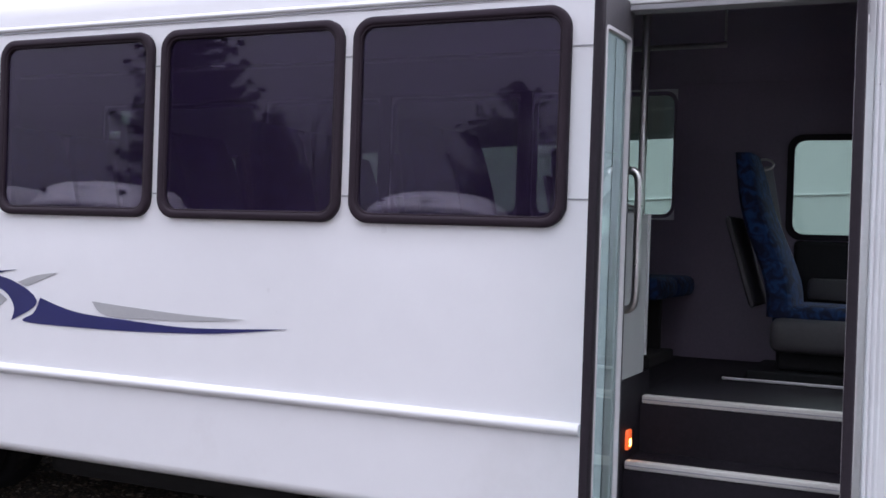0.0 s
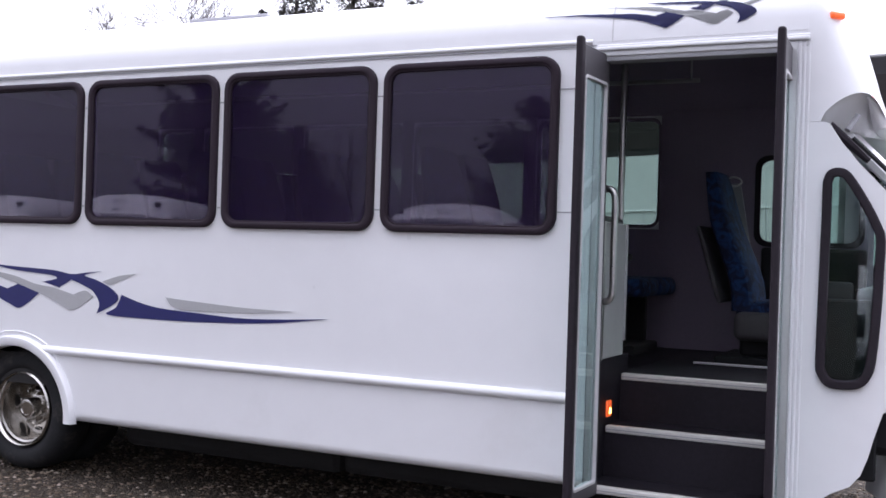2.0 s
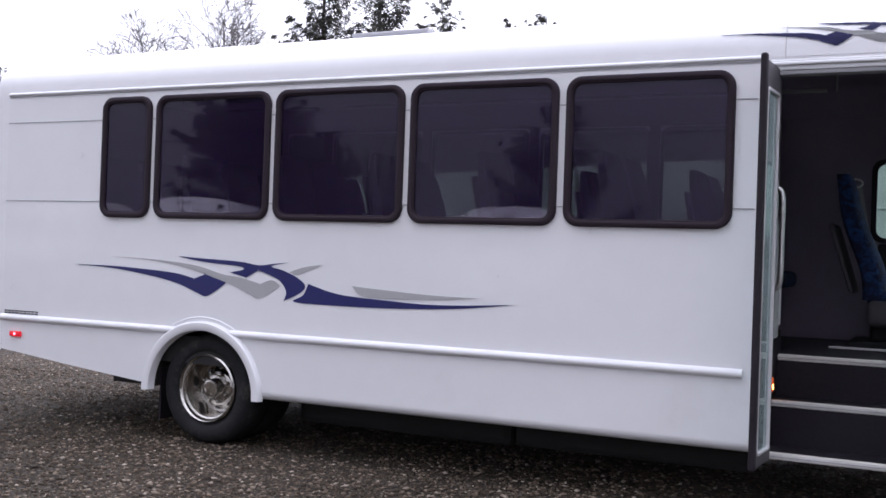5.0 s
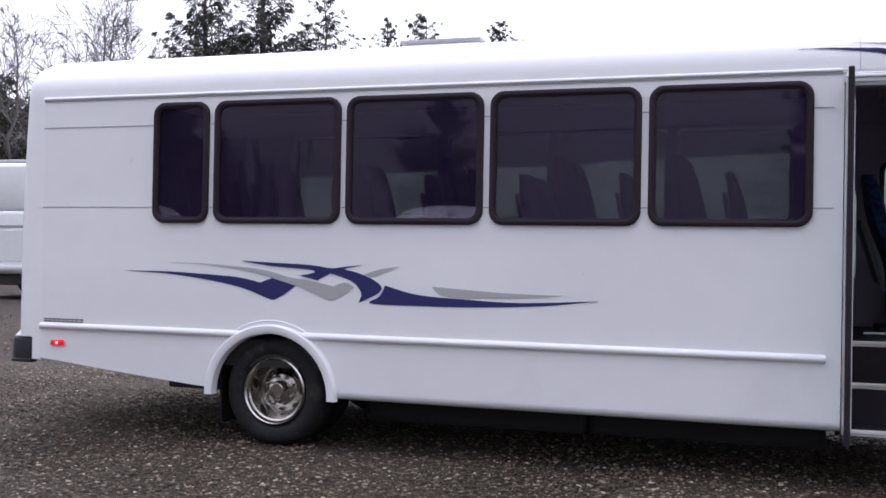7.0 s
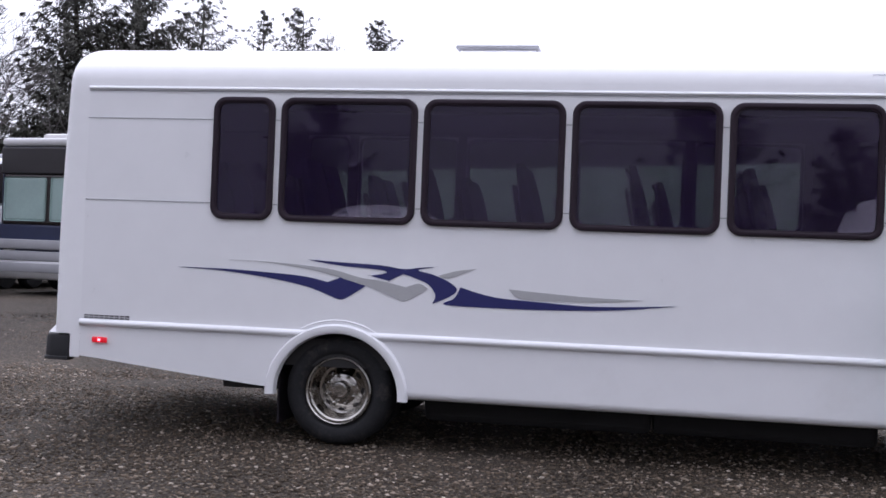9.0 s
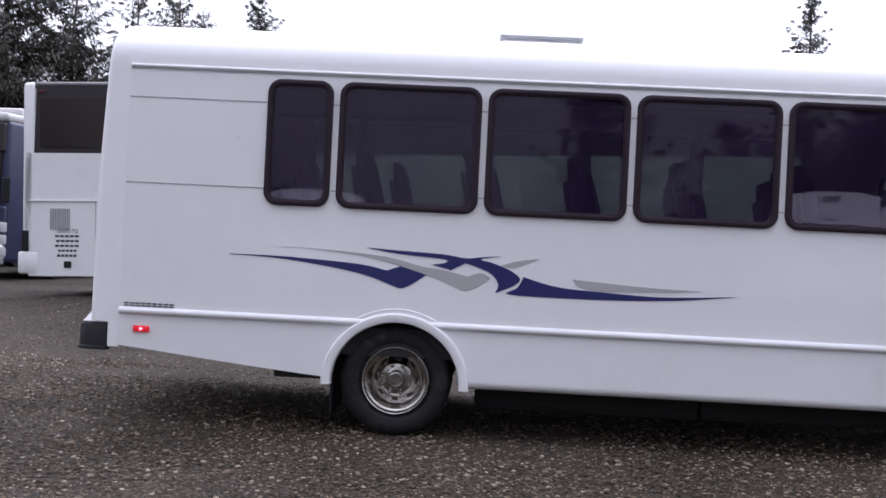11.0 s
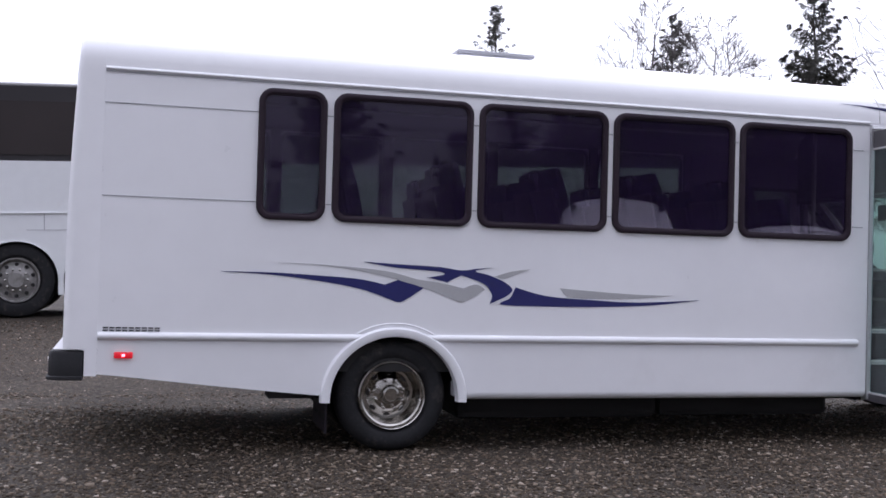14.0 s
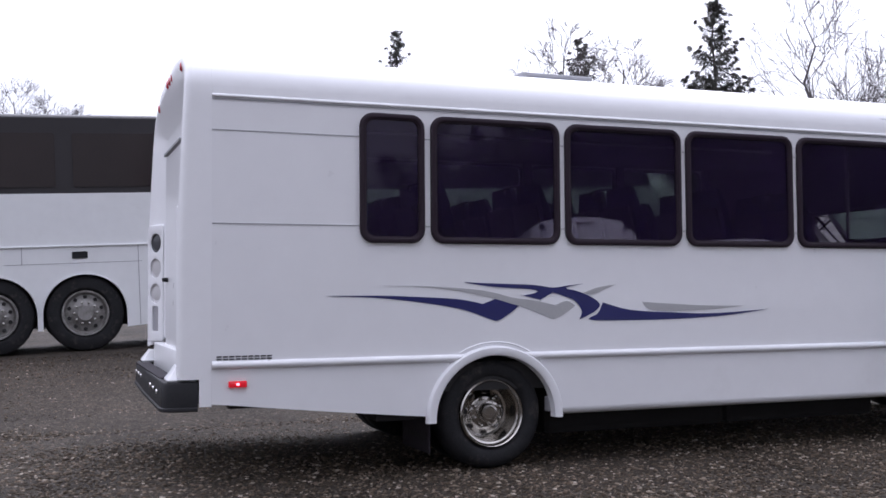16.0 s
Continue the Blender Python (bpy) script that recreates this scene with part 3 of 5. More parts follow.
rear_door = part("rear_door", plate([rrect(-0.42, 0.42, 0.78, 2.16, 0.05)], [], 0, 0.03, 0.006), WHITE, bus, "white rear emergency door")
rear_door.matrix_local = pose(XR - 0.075, W / 2, 0, 0, 0, -90)
part("drip_rail", box(-0.45, 0.45, -0.03, 0.02, 2.17, 2.19, 0.005), SEAM, rear_door)
part("door_handle", box(-0.36, -0.26, -0.05, -0.01, 1.25, 1.28, 0.008), BLACK, rear_door)
part("hinge_seam", box(-0.445, -0.435, -0.006, 0.016, 0.78, 2.16), SEAM, rear_door)
CLEAR_PROFILE = [(0.0, -0.012), (0.020, -0.010), (0.028, -0.002), (0.034, 0.004)]
for s in (-1, 1):
    # a slanting panel beside the door with three sunken round lamps and a slot below
    panel = part("lamp_panel", plate([rrect(-0.105, 0.105, 0.80, 1.70, 0.03)], [[(0.074 * math.cos(a), z + 0.074 * math.sin(a)) for a in np.linspace(0, 2 * math.pi, 29)[:-1]] for z in (1.56, 1.365, 1.17)] + [rrect(-0.04, 0.04, 0.88, 1.07, 0.012)], 0, 0.034, 0.004), GELCOAT, bus, "white panel with round lamp openings", smooth=True)
    panel.matrix_local = pose(XR - 0.127 + (0.03 if s > 0 else 0.0), W / 2 + s * (W / 2 - 0.235), 0, 0, 0, -90 + s * 27)
    for z, mat_ in ((1.56, RED), (1.365, PANELGREY), (1.17, PANELGREY)):
        part("tail_lamp", lathe([(0.0, -0.009), (0.045, -0.007), (0.058, -0.003), (0.064, -0.007), (0.073, -0.005), (0.073, 0.004)], 28, centre=(0, 0, z)), DARKTEXT if mat_ is RED else mat_, panel, "sunken round tail lamp", smooth=True)
    part("slot_back", box(-0.04, 0.04, -0.008, -0.004, 0.88, 1.07), SEAM, panel)
    part("clearance_lamp", move(lathe(CLEAR_PROFILE, 16), pose(rear_x(2.59) + SKEW * (W / 2 + s * 0.80) + 0.004, W / 2 + s * 0.80, 2.585, 0, 0, -90)), DIMRED, bus, "red clearance lamp", smooth=True)
for y in (-0.13, 0.0, 0.13):
    part("clearance_lamp", move(lathe(CLEAR_PROFILE, 16), pose(rear_x(2.64) + SKEW * W / 2 + 0.004, W / 2 + y, 2.645, 0, 0, -90)), DIMRED, bus, "red clearance lamp", smooth=True)
part("rear_sill", box(-1.955, -1.86, 0.34, W - 0.34, 0.60, 0.80, 0.015), GELCOAT, bus, "white sill under the rear door", smooth=True)

# mud flap, bracket, axle and shackle below the skirt
flap = part("mud_flap", box(-0.43, -0.415, 0.10, 0.62, 0.12, 0.47, 0.004), RUBBER, bus, "black rubber mud flap with worn lettering")
for k in range(7):
    part("mark", box(-0.4325, -0.4305, 0.15 + k * 0.055, 0.15 + k * 0.055 + 0.035, 0.20, 0.235), CHASSIS, flap)
part("step_bracket", box(-0.80, -0.47, 0.05, 0.25, 0.350, 0.40, 0.01), CHASSIS, bus)
part("axle", tube([(0, 0.2, 0.365), (0, W - 0.2, 0.365)], 0.06, 12), CHASSIS, bus, smooth=True)
part("shackle", box(0.40, 0.46, 0.04, 0.10, 0.36, 0.46, 0.01), SEAM, bus)
# black blocks added to deepen the shade under the floor, not known parts
part("rear_tank", box(-0.92, -0.50, 0.55, 1.75, 0.36, 0.53, 0.04), CHASSIS, bus)
part("fuel_tank", box(0.52, 2.04, 0.36, 0.95, 0.16, 0.55, 0.05), CHASSIS, bus, "black block added to deepen the shade under the floor")
part("battery_box", box(2.05, 3.45, 0.36, 0.95, 0.17, 0.55, 0.04), CHASSIS, bus)
part("transmission", box(1.2, 4.2, 1.02, 1.40, 0.20, 0.55, 0.06), CHASSIS, bus)
part("muffler", box(0.5, 2.6, 1.55, 2.05, 0.24, 0.5, 0.08), CHASSIS, bus)

# roof hatch
part("roof_hatch", box(0.60, 1.15, 0.79, 1.39, 2.70, 2.78, 0.015), GELCOAT, bus, "low roof hatch", smooth=True)
part("hatch_lid", box(0.575, 1.175, 0.765, 1.415, 2.778, 2.806, 0.012, seg=3), SEAM, bus, "grey roof hatch lid", smooth=True)
part("hatch_hinge", box(0.80, 0.96, 1.36, 1.40, 2.785, 2.815, 0.005), BLACK, bus)

# ---- front cap over the cab ----
def cap_ring(inset, x, low, n=40):
    """The bus's outline above the cab, drawn in by inset, leaning forward towards the chin."""
    pts = []
    for z in np.linspace(low, ZT, 8, endpoint=False):
        pts.append((x, inset, z))
    for k in range(n + 1):
        a = math.pi * k / n
        s = math.copysign(abs(math.cos(a)) ** (2 / 2.8), math.cos(a))
        pts.append((x, W / 2 - s * (W / 2 - inset), ZT + (0.385 - inset * 0.9) * max(math.sin(a), 0) ** (2 / 2.8)))
    for z in np.linspace(ZT, low, 8)[1:]:
        pts.append((x, W - inset, z))
    lean = max(0.0, min(1.0, (x - 4.43) / 0.12))
    return [(px + lean * (0.37 if pz < 2.365 else 0.25) * (2.365 - pz), py, pz) for px, py, pz in pts]


# lower edge of the cap: level at the side, arched where the brow overhangs, down again at the front lip
CAP_LOW = (1.965,)
bm = bmesh.new()
rings = []
for k in range(31):
    a = radians(3 * k)
    rings.append([bm.verts.new(p) for p in cap_ring(0.22 * (1 - math.cos(a)) ** 1.2, 4.418 + 0.16 * math.sin(a), CAP_LOW[0] + 0.12 * math.sin(math.pi * min(max((k - 4) / 25.0, 0.0), 1.0)) ** 0.6 - 0.006 * max(0.0, (k - 20) / 10.0))])
for a, b in zip(rings, rings[1:]):
    for i in range(len(a) - 1):
        bm.faces.new((a[i], a[i + 1], b[i + 1], b[i]))
bm.faces.new(rings[-1])
bmesh.ops.recalc_face_normals(bm, faces=bm.faces)
near = [r[0].co.copy() for r in rings]
far = [r[-1].co.copy() for r in rings]
part("front_cap", bm, GELCOAT, bus, "white moulded fibreglass front cap", smooth=True)
low = bmesh.new()
cols = []
scoop = [0.0, 0.02, 0.05, 0.08, 0.10, 0.12, 0.14, 0.165, 0.19, 0.22, 0.28]
for c, d in zip(near, far):
    wide = d.y - c.y
    row = []
    for off in scoop + [wide / 2] + [wide - o for o in scoop[::-1]]:
        u = min(max((min(off, wide - off) - 0.08) / 0.14, 0.0), 1.0)
        u = u * u * (3 - 2 * u)
        row.append(low.verts.new((c.x - 0.006 - 0.02 * u, c.y + off, c.z + 0.003 + (min(c.z, 1.93) - c.z) * u)))
    cols.append(row)
for a, b in zip(cols, cols[1:]):
    for i in range(len(a) - 1):
        low.faces.new((a[i], a[i + 1], b[i + 1], b[i]))
bmesh.ops.recalc_face_normals(low, faces=low.faces)
lip_path = near[22:] + far[:21:-1]
lip_size = [0.006 + 0.036 * min(1.0, k / 9) for k in range(len(near) - 22)]
part("cap_lip", tube([(c.x - 0.030, c.y + (0.02 if c.y < W / 2 else -0.02), c.z + 0.012) for c in lip_path], lip_size + lip_size[::-1], 12), GELCOAT, bus, "rounded lip of the front cap", smooth=True)
part("cap_chin", low, GELCOAT, bus, "glossy hollow underside of the front cap", smooth=True)
for y in (0.95, W / 2, W - 0.95):
    part("clearance_lamp", box(4.47, 4.535, y - 0.05, y + 0.05, 2.50, 2.54, 0.015), AMBER, bus, "amber clearance lamp", smooth=True)
for y, turn in ((0.06, 60), (W - 0.06, 120)):
    part("clearance_lamp", move(box(-0.034, 0.034, -0.03, 0.03, -0.016, 0.016, 0.012, seg=3), pose(4.515, y, 2.405, 0, 0, turn - 20)), AMBER, bus, "amber clearance lamp", smooth=True)


def brow_point(u, v):
    a = math.pi * v
    s = math.copysign(abs(math.cos(a)) ** (2 / 2.8), math.cos(a))
    return (ROOF_END + u * (4.42 - ROOF_END), W / 2 - s * (W / 2 + 0.001), ZT + 0.386 * max(math.sin(a), 0) ** (2 / 2.8))


part("roof_front", solid(surface(brow_point, 4, 48), 0.02), GELCOAT, bus, "white moulded roof over the entrance", smooth=True)
seam_pts = [brow_point(0, v) for v in np.linspace(0, 1, 40)]
part("roof_seam", tube(seam_pts, 0.003, 6), PANELGREY, bus)
# swooshes on the roof over the entrance
def roof_swoosh():
    before = set(bpy.data.objects)
    swooshes(0.0, None, False)
    prof = []
    for k in range(200):
        a = math.pi / 2 * k / 199
        prof.append((W / 2 - W / 2 * math.cos(a) ** (2 / 2.8), ZT + 0.385 * math.sin(a) ** (2 / 2.8)))
    lens = [0.0]
    for p, q in zip(prof, prof[1:]):
        lens.append(lens[-1] + math.dist(p, q))
    for ob in set(bpy.data.objects) - before:
        bm = bmesh.new()
        bm.from_mesh(ob.data)
        for z in np.arange(0.98, 1.24, 0.03):
            bmesh.ops.bisect_plane(bm, geom=bm.verts[:] + bm.edges[:] + bm.faces[:], plane_co=(0, 0, z), plane_no=(0, 0, 1))
        for v in bm.verts:
            s = 0.045 + (v.co.z - 0.978) * 0.5
            k = min(int(np.searchsorted(lens, s)), 198)
            (y0, z0), (y1, z1) = prof[k], prof[k + 1]
            d = Vector((y1 - y0, z1 - z0)).normalized()
            lift = 0.004 + (0.0015 if ob.data.materials[0] is NAVY else 0)
            v.co = Vector((3.83 + (v.co.x - 0.018) * 0.5, y0 - d.y * lift, z0 + d.x * lift))
        bm.to_mesh(ob.data)
        bm.free()


roof_swoosh()


# ---- the cab side, fender and hood ----
def bend(bm):
    for x in np.arange(4.64, 5.1, 0.03):
        bmesh.ops.bisect_plane(bm, geom=bm.verts[:] + bm.edges[:] + bm.faces[:], plane_co=(x, 0, 0), plane_no=(1, 0, 0))
    for v in bm.verts:
        if v.co.x > 4.62:
            v.co.y += 0.30 * ((v.co.x - 4.62) / 0.5) ** 2
    return bm


QWIN = [(4.495, 1.717), (4.51, 1.757), (4.545, 1.774), (4.587, 1.765), (4.622, 1.725), (4.68, 1.629), (4.722, 1.542), (4.737, 1.49), (4.735, 1.35), (4.73, 1.204), (4.717, 1.012), (4.70, 0.936), (4.66, 0.891), (4.59, 0.879), (4.53, 0.889), (4.495, 0.934), (4.487, 0.994), (4.490, 1.267), (4.494, 1.568)]


def inset(ring, d):
    """The ring drawn in by d, square to its line."""
    out = []
    turn = sum(a[0] * b[1] - b[0] * a[1] for a, b in zip(ring, ring[1:] + ring[:1]))
    for k, p in enumerate(ring):
        a, b = ring[k - 1], ring[(k + 1) % len(ring)]
        t = Vector((b[0] - a[0], b[1] - a[1])).normalized()
        s = 1 if turn > 0 else -1
        out.append((p[0] - t.y * d * s, p[1] + t.x * d * s))
    return out


QWIN = spline(QWIN + QWIN[:1], 3)[:-1]
for y, sgn in ((0.0, 1), (W, -1)):
    front_side = [(4.37, 0.345), (4.43, 0.355), (4.49, 0.40), (4.56, 0.455), (4.63, 0.49), (4.67, 0.54), (4.695, 0.61), (4.715, 0.69), (4.745, 0.79), (4.79, 0.87), (4.88, 0.95), (4.98, 1.0), (5.08, 1.05), (5.10, 1.18), (5.06, 1.33), (4.90, 1.52), (4.743, 1.673), (4.632, 1.791), (4.561, 1.881), (4.515, 1.955), (4.495, 1.963), (4.37, 1.963)]
    pl = bend(plate([front_side], [inset(QWIN, 0.012)], 0.012, 0.025))
    fr = bend(plate([QWIN], [inset(QWIN, 0.036)], -0.002, 0.04, 0.006))
    gl = bend(plate([inset(QWIN, 0.034)], [], 0.004, 0.005))
    ledge = bend(box(4.468, 4.78, 0.0, 0.013, 0.795, 0.815, 0.007, seg=3))
    for b in (pl, fr, gl, ledge):
        if sgn < 0:
            move(b, Matrix.Translation((0, W, 0)) @ Matrix.Diagonal((1, -1, 1, 1)))
            bmesh.ops.reverse_faces(b, faces=b.faces)
    part("cab_side", pl, GELCOAT, bus, "white moulded cab side panel", smooth=True)
    w = part("quarter_window", fr, RUBBER, bus, "tall quarter window in a black rubber frame", smooth=True)
    g = part("pane", gl, CLEAR if sgn > 0 else GREENGLASS, w)
    g.visible_shadow = False
    part("ledge", ledge, GELCOAT, bus)
part("cap_side", box(4.37, 4.424, 0.0, 0.025, 1.967, ZT - 0.015), GELCOAT, bus)
part("cap_side", box(4.37, 4.424, W - 0.025, W, 1.967, ZT - 0.015), GELCOAT, bus)


def hood_point(u, v):
    x = 5.05 + 0.95 * u
    hw = 0.86 - 0.16 * u ** 2
    a = math.pi * v
    s = math.copysign(abs(math.cos(a)) ** 0.5, math.cos(a))
    return (x, W / 2 - s * hw, 0.62 + (0.62 - 0.22 * u ** 1.5) * max(math.sin(a), 0) ** 0.4)


part("hood", solid(surface(hood_point, 10, 28), 0.02), WHITE, bus, "white van hood", smooth=True)
part("grille", box(5.96, 6.02, 0.55, W - 0.55, 0.62, 0.98, 0.03), BLACK, bus, "black front grille")
part("front_bumper", box(5.9, 6.12, 0.30, W - 0.30, 0.42, 0.62, 0.05), CHROME, bus, smooth=True)
ws = surface(lambda u, v: (4.52 + 0.75 * v + 0.10 * math.sin(math.pi * u), W / 2 + (u - 0.5) * 2 * (0.84 + 0.08 * v), 1.94 - 0.72 * v), 14, 6)
shield = part("windscreen", solid(ws, 0.006), GREENGLASS, bus, "raked windscreen", smooth=True)
shield.visible_shadow = False
for s in (-1, 1):
    part("screen_pillar", tube([(4.50, W / 2 + s * 0.90, 2.0), (4.92, W / 2 + s * 0.955, 1.56), (5.32, W / 2 + s * 0.985, 1.20)], 0.035, 8), WHITE, bus, smooth=True)
    part("screen_seal", tube([(4.505, W / 2 + s * 1.12, 1.955), (4.58, W / 2 + s * 1.10, 1.885), (4.66, W / 2 + s * 1.08, 1.81)], [0.020, 0.020, 0.014], 8), RUBBER, bus, "black windscreen corner seal", smooth=True)
    part("pillar_edge", tube([(4.60, W / 2 + s * 1.14, 1.90), (4.80, W / 2 + s * 1.12, 1.70), (5.08, W / 2 + s * 1.02, 1.40)], 0.010, 6), BLACK, bus, smooth=True)
    part("mirror_arm", tube([(4.61, W / 2 + s * 1.06, 2.00), (4.575, W / 2 + s * 1.10, 1.935)], 0.013, 8), SEAM, bus, smooth=True)
    part("headlamp", box(5.94, 5.99, W / 2 + s * 0.72 - 0.13, W / 2 + s * 0.72 + 0.13, 0.78, 0.96, 0.02), CHROME, bus)
wheel(5.28, 0.13)
wheel(5.28, W - 0.33)
for s, y in ((-1, 0.10), (1, W - 0.10)):
    fb = bmesh.new()
    cols = []
    for k in range(21):
        a = radians(180 * k / 20)
        cols.append([fb.verts.new((5.28 + r * math.cos(a), y + d, 0.40 + r * math.sin(a))) for r, d in ((0.44, 0), (0.47, 0), (0.50, s * -0.02), (0.62, s * -0.35))])
    for a, b in zip(cols, cols[1:]):
        for i in range(3):
            fb.faces.new((a[i], a[i + 1], b[i + 1], b[i]))
    part("fender", solid(fb, 0.015), WHITE, bus, "white front fender", smooth=True)

# ---- entrance: frame, open leaves, steps ----
for x in (3.515, 4.352):
    part("door_post", box(x, x + 0.03, -0.006, 0.09, 0.33, 2.30, 0.004), ALU, bus)
for k, x in enumerate((4.385, 4.402, 4.420)):
    part("post_moulding", box(x, x + 0.012, -0.010 + 0.003 * k, 0.02, 0.345, 2.30, 0.004), GELCOAT, bus)
part("door_header", box(3.505, 4.43, -0.004, 0.10, 2.275, 2.33, 0.005), ALU, bus)
part("header_moulding", box(3.52, 4.43, -0.022, 0.0, 2.30, 2.318, 0.006), GELCOAT, bus)
part("header_panel", box(3.505, 4.42, 0.002, 0.03, 2.315, 2.362, 0.004), GELCOAT, bus)
part("header_seal", box(3.50, 4.36, 0.0, 0.08, 2.255, 2.276, 0.004), SEAM, bus)


def door_leaf(x0, y0, x1, y1, shade_frame, top):
    """An open leaf from its hinge (x0, y0) to its outer edge (x1, y1), with a black rubber edge."""
    leaf = new("door_leaf")
    leaf.parent = bus
    tagged(leaf, "open entrance leaf of black framed glass")
    length = math.dist((x0, y0), (x1, y1))
    turn = math.atan2(y1 - y0, x1 - x0)
    leaf.matrix_local = pose(x0, y0, 0, 0, 0, math.degrees(turn))
    z0, z1 = 0.315, top
    part("frame", plate([rrect(0, length - 0.025, z0, z1, 0.012, 2)], [rrect(0.03, length - 0.040, z0 + 0.06, z1 - 0.13, 0.02, 3)], 0, 0.030, 0.004), shade_frame, leaf)
    part("edge_seal", box(length - 0.03, length + 0.014, -0.016, 0.016, z0 - 0.01, z1 + 0.03, 0.010), RUBBER, leaf, "black rubber edge")
    part("glazing_bead", plate([rrect(0.027, length - 0.036, z0 + 0.056, z1 - 0.126, 0.02, 3)], [rrect(0.034, length - 0.044, z0 + 0.066, z1 - 0.138, 0.016, 3)], 0, 0.036), PANELGREY, leaf)
    g = part("pane", plate([rrect(0.031, length - 0.041, z0 + 0.061, z1 - 0.131, 0.02, 3)], [], 0, 0.006), CLEAR, leaf)
    g.visible_shadow = False
    return leaf


door_leaf(3.553, 0.05, 3.533, -0.275, LEAFGREY, 2.288)
door_leaf(4.345, 0.04, 4.355, -0.27, LEAFGREY, 2.275)
SX0, SX1 = 3.512, 4.36
STEPS = [(0.345, 0.055), (0.58, 0.32), (0.806, 0.56)]
for k, (z, y) in enumerate(STEPS):
    y1 = STEPS[k + 1][1] if k < 2 else 1.2
    if k < 2:
        part("step", box(SX0, SX1, y, y1 + 0.02, z - 0.03, z), DARKVINYL, bus, "black ribbed step tread")
        part("riser", box(SX0, SX1, y1, y1 + 0.015, z, STEPS[k + 1][0] - 0.01), DARKVINYL, bus)
    part("nosing", box(SX0 + 0.005, SX1 - 0.01, y - 0.006, y + 0.035, z - 0.028, z + 0.006, 0.006), NOSING, bus, "white ribbed step nosing")
    part("nosing_rib", box(SX0 + 0.008, SX1 - 0.013, y - 0.009, y - 0.004, z - 0.014, z - 0.010), SEAM, bus)
part("well_wall", box(SX0 - 0.025, SX0 - 0.002, 0.095, 0.70, 0.31, 0.90), DARKVINYL, bus)
part("well_wall", box(SX1 + 0.026, SX1 + 0.045, 0.095, 0.70, 0.31, 0.806), DARKVINYL, bus)
part("step_lamp", box(SX0 - 0.002, SX0 + 0.014, 0.330, 0.392, 0.620, 0.700, 0.008), AMBER, bus, "lit amber step lamp", smooth=True)
part("step_bulb", box(SX0 + 0.010, SX0 + 0.018, 0.345, 0.368, 0.635, 0.665, 0.004), AMBERGLOW, bus)

# ---- inside ----
FZ = 0.806
part("floor_panel", box(-1.80, SX0 - 0.03, 0.032, W - 0.032, FZ - 0.04, FZ), DARKVINYL, bus, "black vinyl bus floor")
part("floor_panel", box(SX0 - 0.03, 4.95, 0.575, W - 0.032, FZ - 0.04, FZ - 0.002), DARKVINYL, bus)
for y0, y1, z0, z1 in ((0.031, 0.05, WZ0, WZ1), (W - 0.05, W - 0.031, FWZ0, FWZ1)):
    part("wall_liner", box(-1.80, 3.45, y0, y1, FZ, z0 + 0.01), LINER, bus)
    part("wall_liner", box(-1.80, 3.45, y0, y1, z1 - 0.01, ZT), LINER, bus)
    part("wall_liner", box(-1.80, -0.99, y0, y1, z0 + 0.01, z1 - 0.01), LINER, bus)
near_gaps = [(-0.99, -0.925)] + [(p[1], q[0]) for p, q in zip(WINDOWS, WINDOWS[1:])] + [(3.353, 3.45)]
far_gaps = [(-1.09, -1.025)] + [(p[1], q[0]) for p, q in zip(FAR_WINDOWS, FAR_WINDOWS[1:])] + [(3.255, 3.45)]
for gaps_, y0, y1, z0, z1 in ((near_gaps, 0.031, 0.05, WZ0, WZ1), (far_gaps, W - 0.05, W - 0.031, FWZ0, FWZ1)):
    for a, b in gaps_:
        part("window_post_liner", box(a - 0.018, b + 0.018, y0 - 0.001, y1 + 0.001, z0 - 0.02, z1 + 0.02), LINER, bus)
part("rear_liner", box(-1.82, -1.80, 0.05, W - 0.05, FZ, 2.5), LINER, bus)
part("headliner", surface(lambda u, v: (-1.80 + 6.2 * u, 0.06 + (W - 0.12) * v, ZT - 0.01 + 0.30 * max(1 - abs(2 * v - 1) ** 2.8, 0) ** (1 / 2.8)), 4, 24), LINER, bus, "dark grey headliner", smooth=True)
# driver's side: wall behind the seat, door with its window, front bulkhead
part("driver_wall", plate([[(3.30, FZ), (4.55, FZ), (4.55, ZT), (3.30, ZT)]], [rrect(3.87, 4.48, 1.50, 2.03, 0.07)], W - 0.06, 0.03), LINER, bus)
part("driver_door_skin", plate([[(3.46, 0.36), (4.40, 0.36), (4.40, 1.965), (4.40, ZT), (3.46, ZT)]], [rrect(3.82, 4.34, 1.46, 2.05, 0.06)], W - 0.012, 0.025), WHITE, bus, "white driver's door")
dw = part("driver_window", plate([rrect(3.85, 4.50, 1.48, 2.05, 0.08)], [rrect(3.885, 4.465, 1.512, 2.018, 0.06)], W - 0.08, 0.02), RUBBER, bus)
g = part("pane", plate([rrect(3.84, 4.38, 1.47, 2.04, 0.06)], [], W - 0.03, 0.005), GREENGLASS, dw)
g.visible_shadow = False
part("door_trim", box(3.90, 4.52, W - 0.11, W - 0.076, 0.88, 1.475, 0.02), BLACK, bus)
part("arm_rest", box(3.98, 4.45, W - 0.16, W - 0.10, 1.16, 1.28, 0.025), SEATGREY, bus, smooth=True)
part("dashboard", box(4.62, 5.10, 0.16, W - 0.20, 1.20, 1.29, 0.035, seg=3), SEATGREY, bus, "grey dashboard", smooth=True)
part("dash_top", box(4.70, 5.08, 0.20, W - 0.24, 1.285, 1.30, 0.006), SEAM, bus, "light grey dash top")
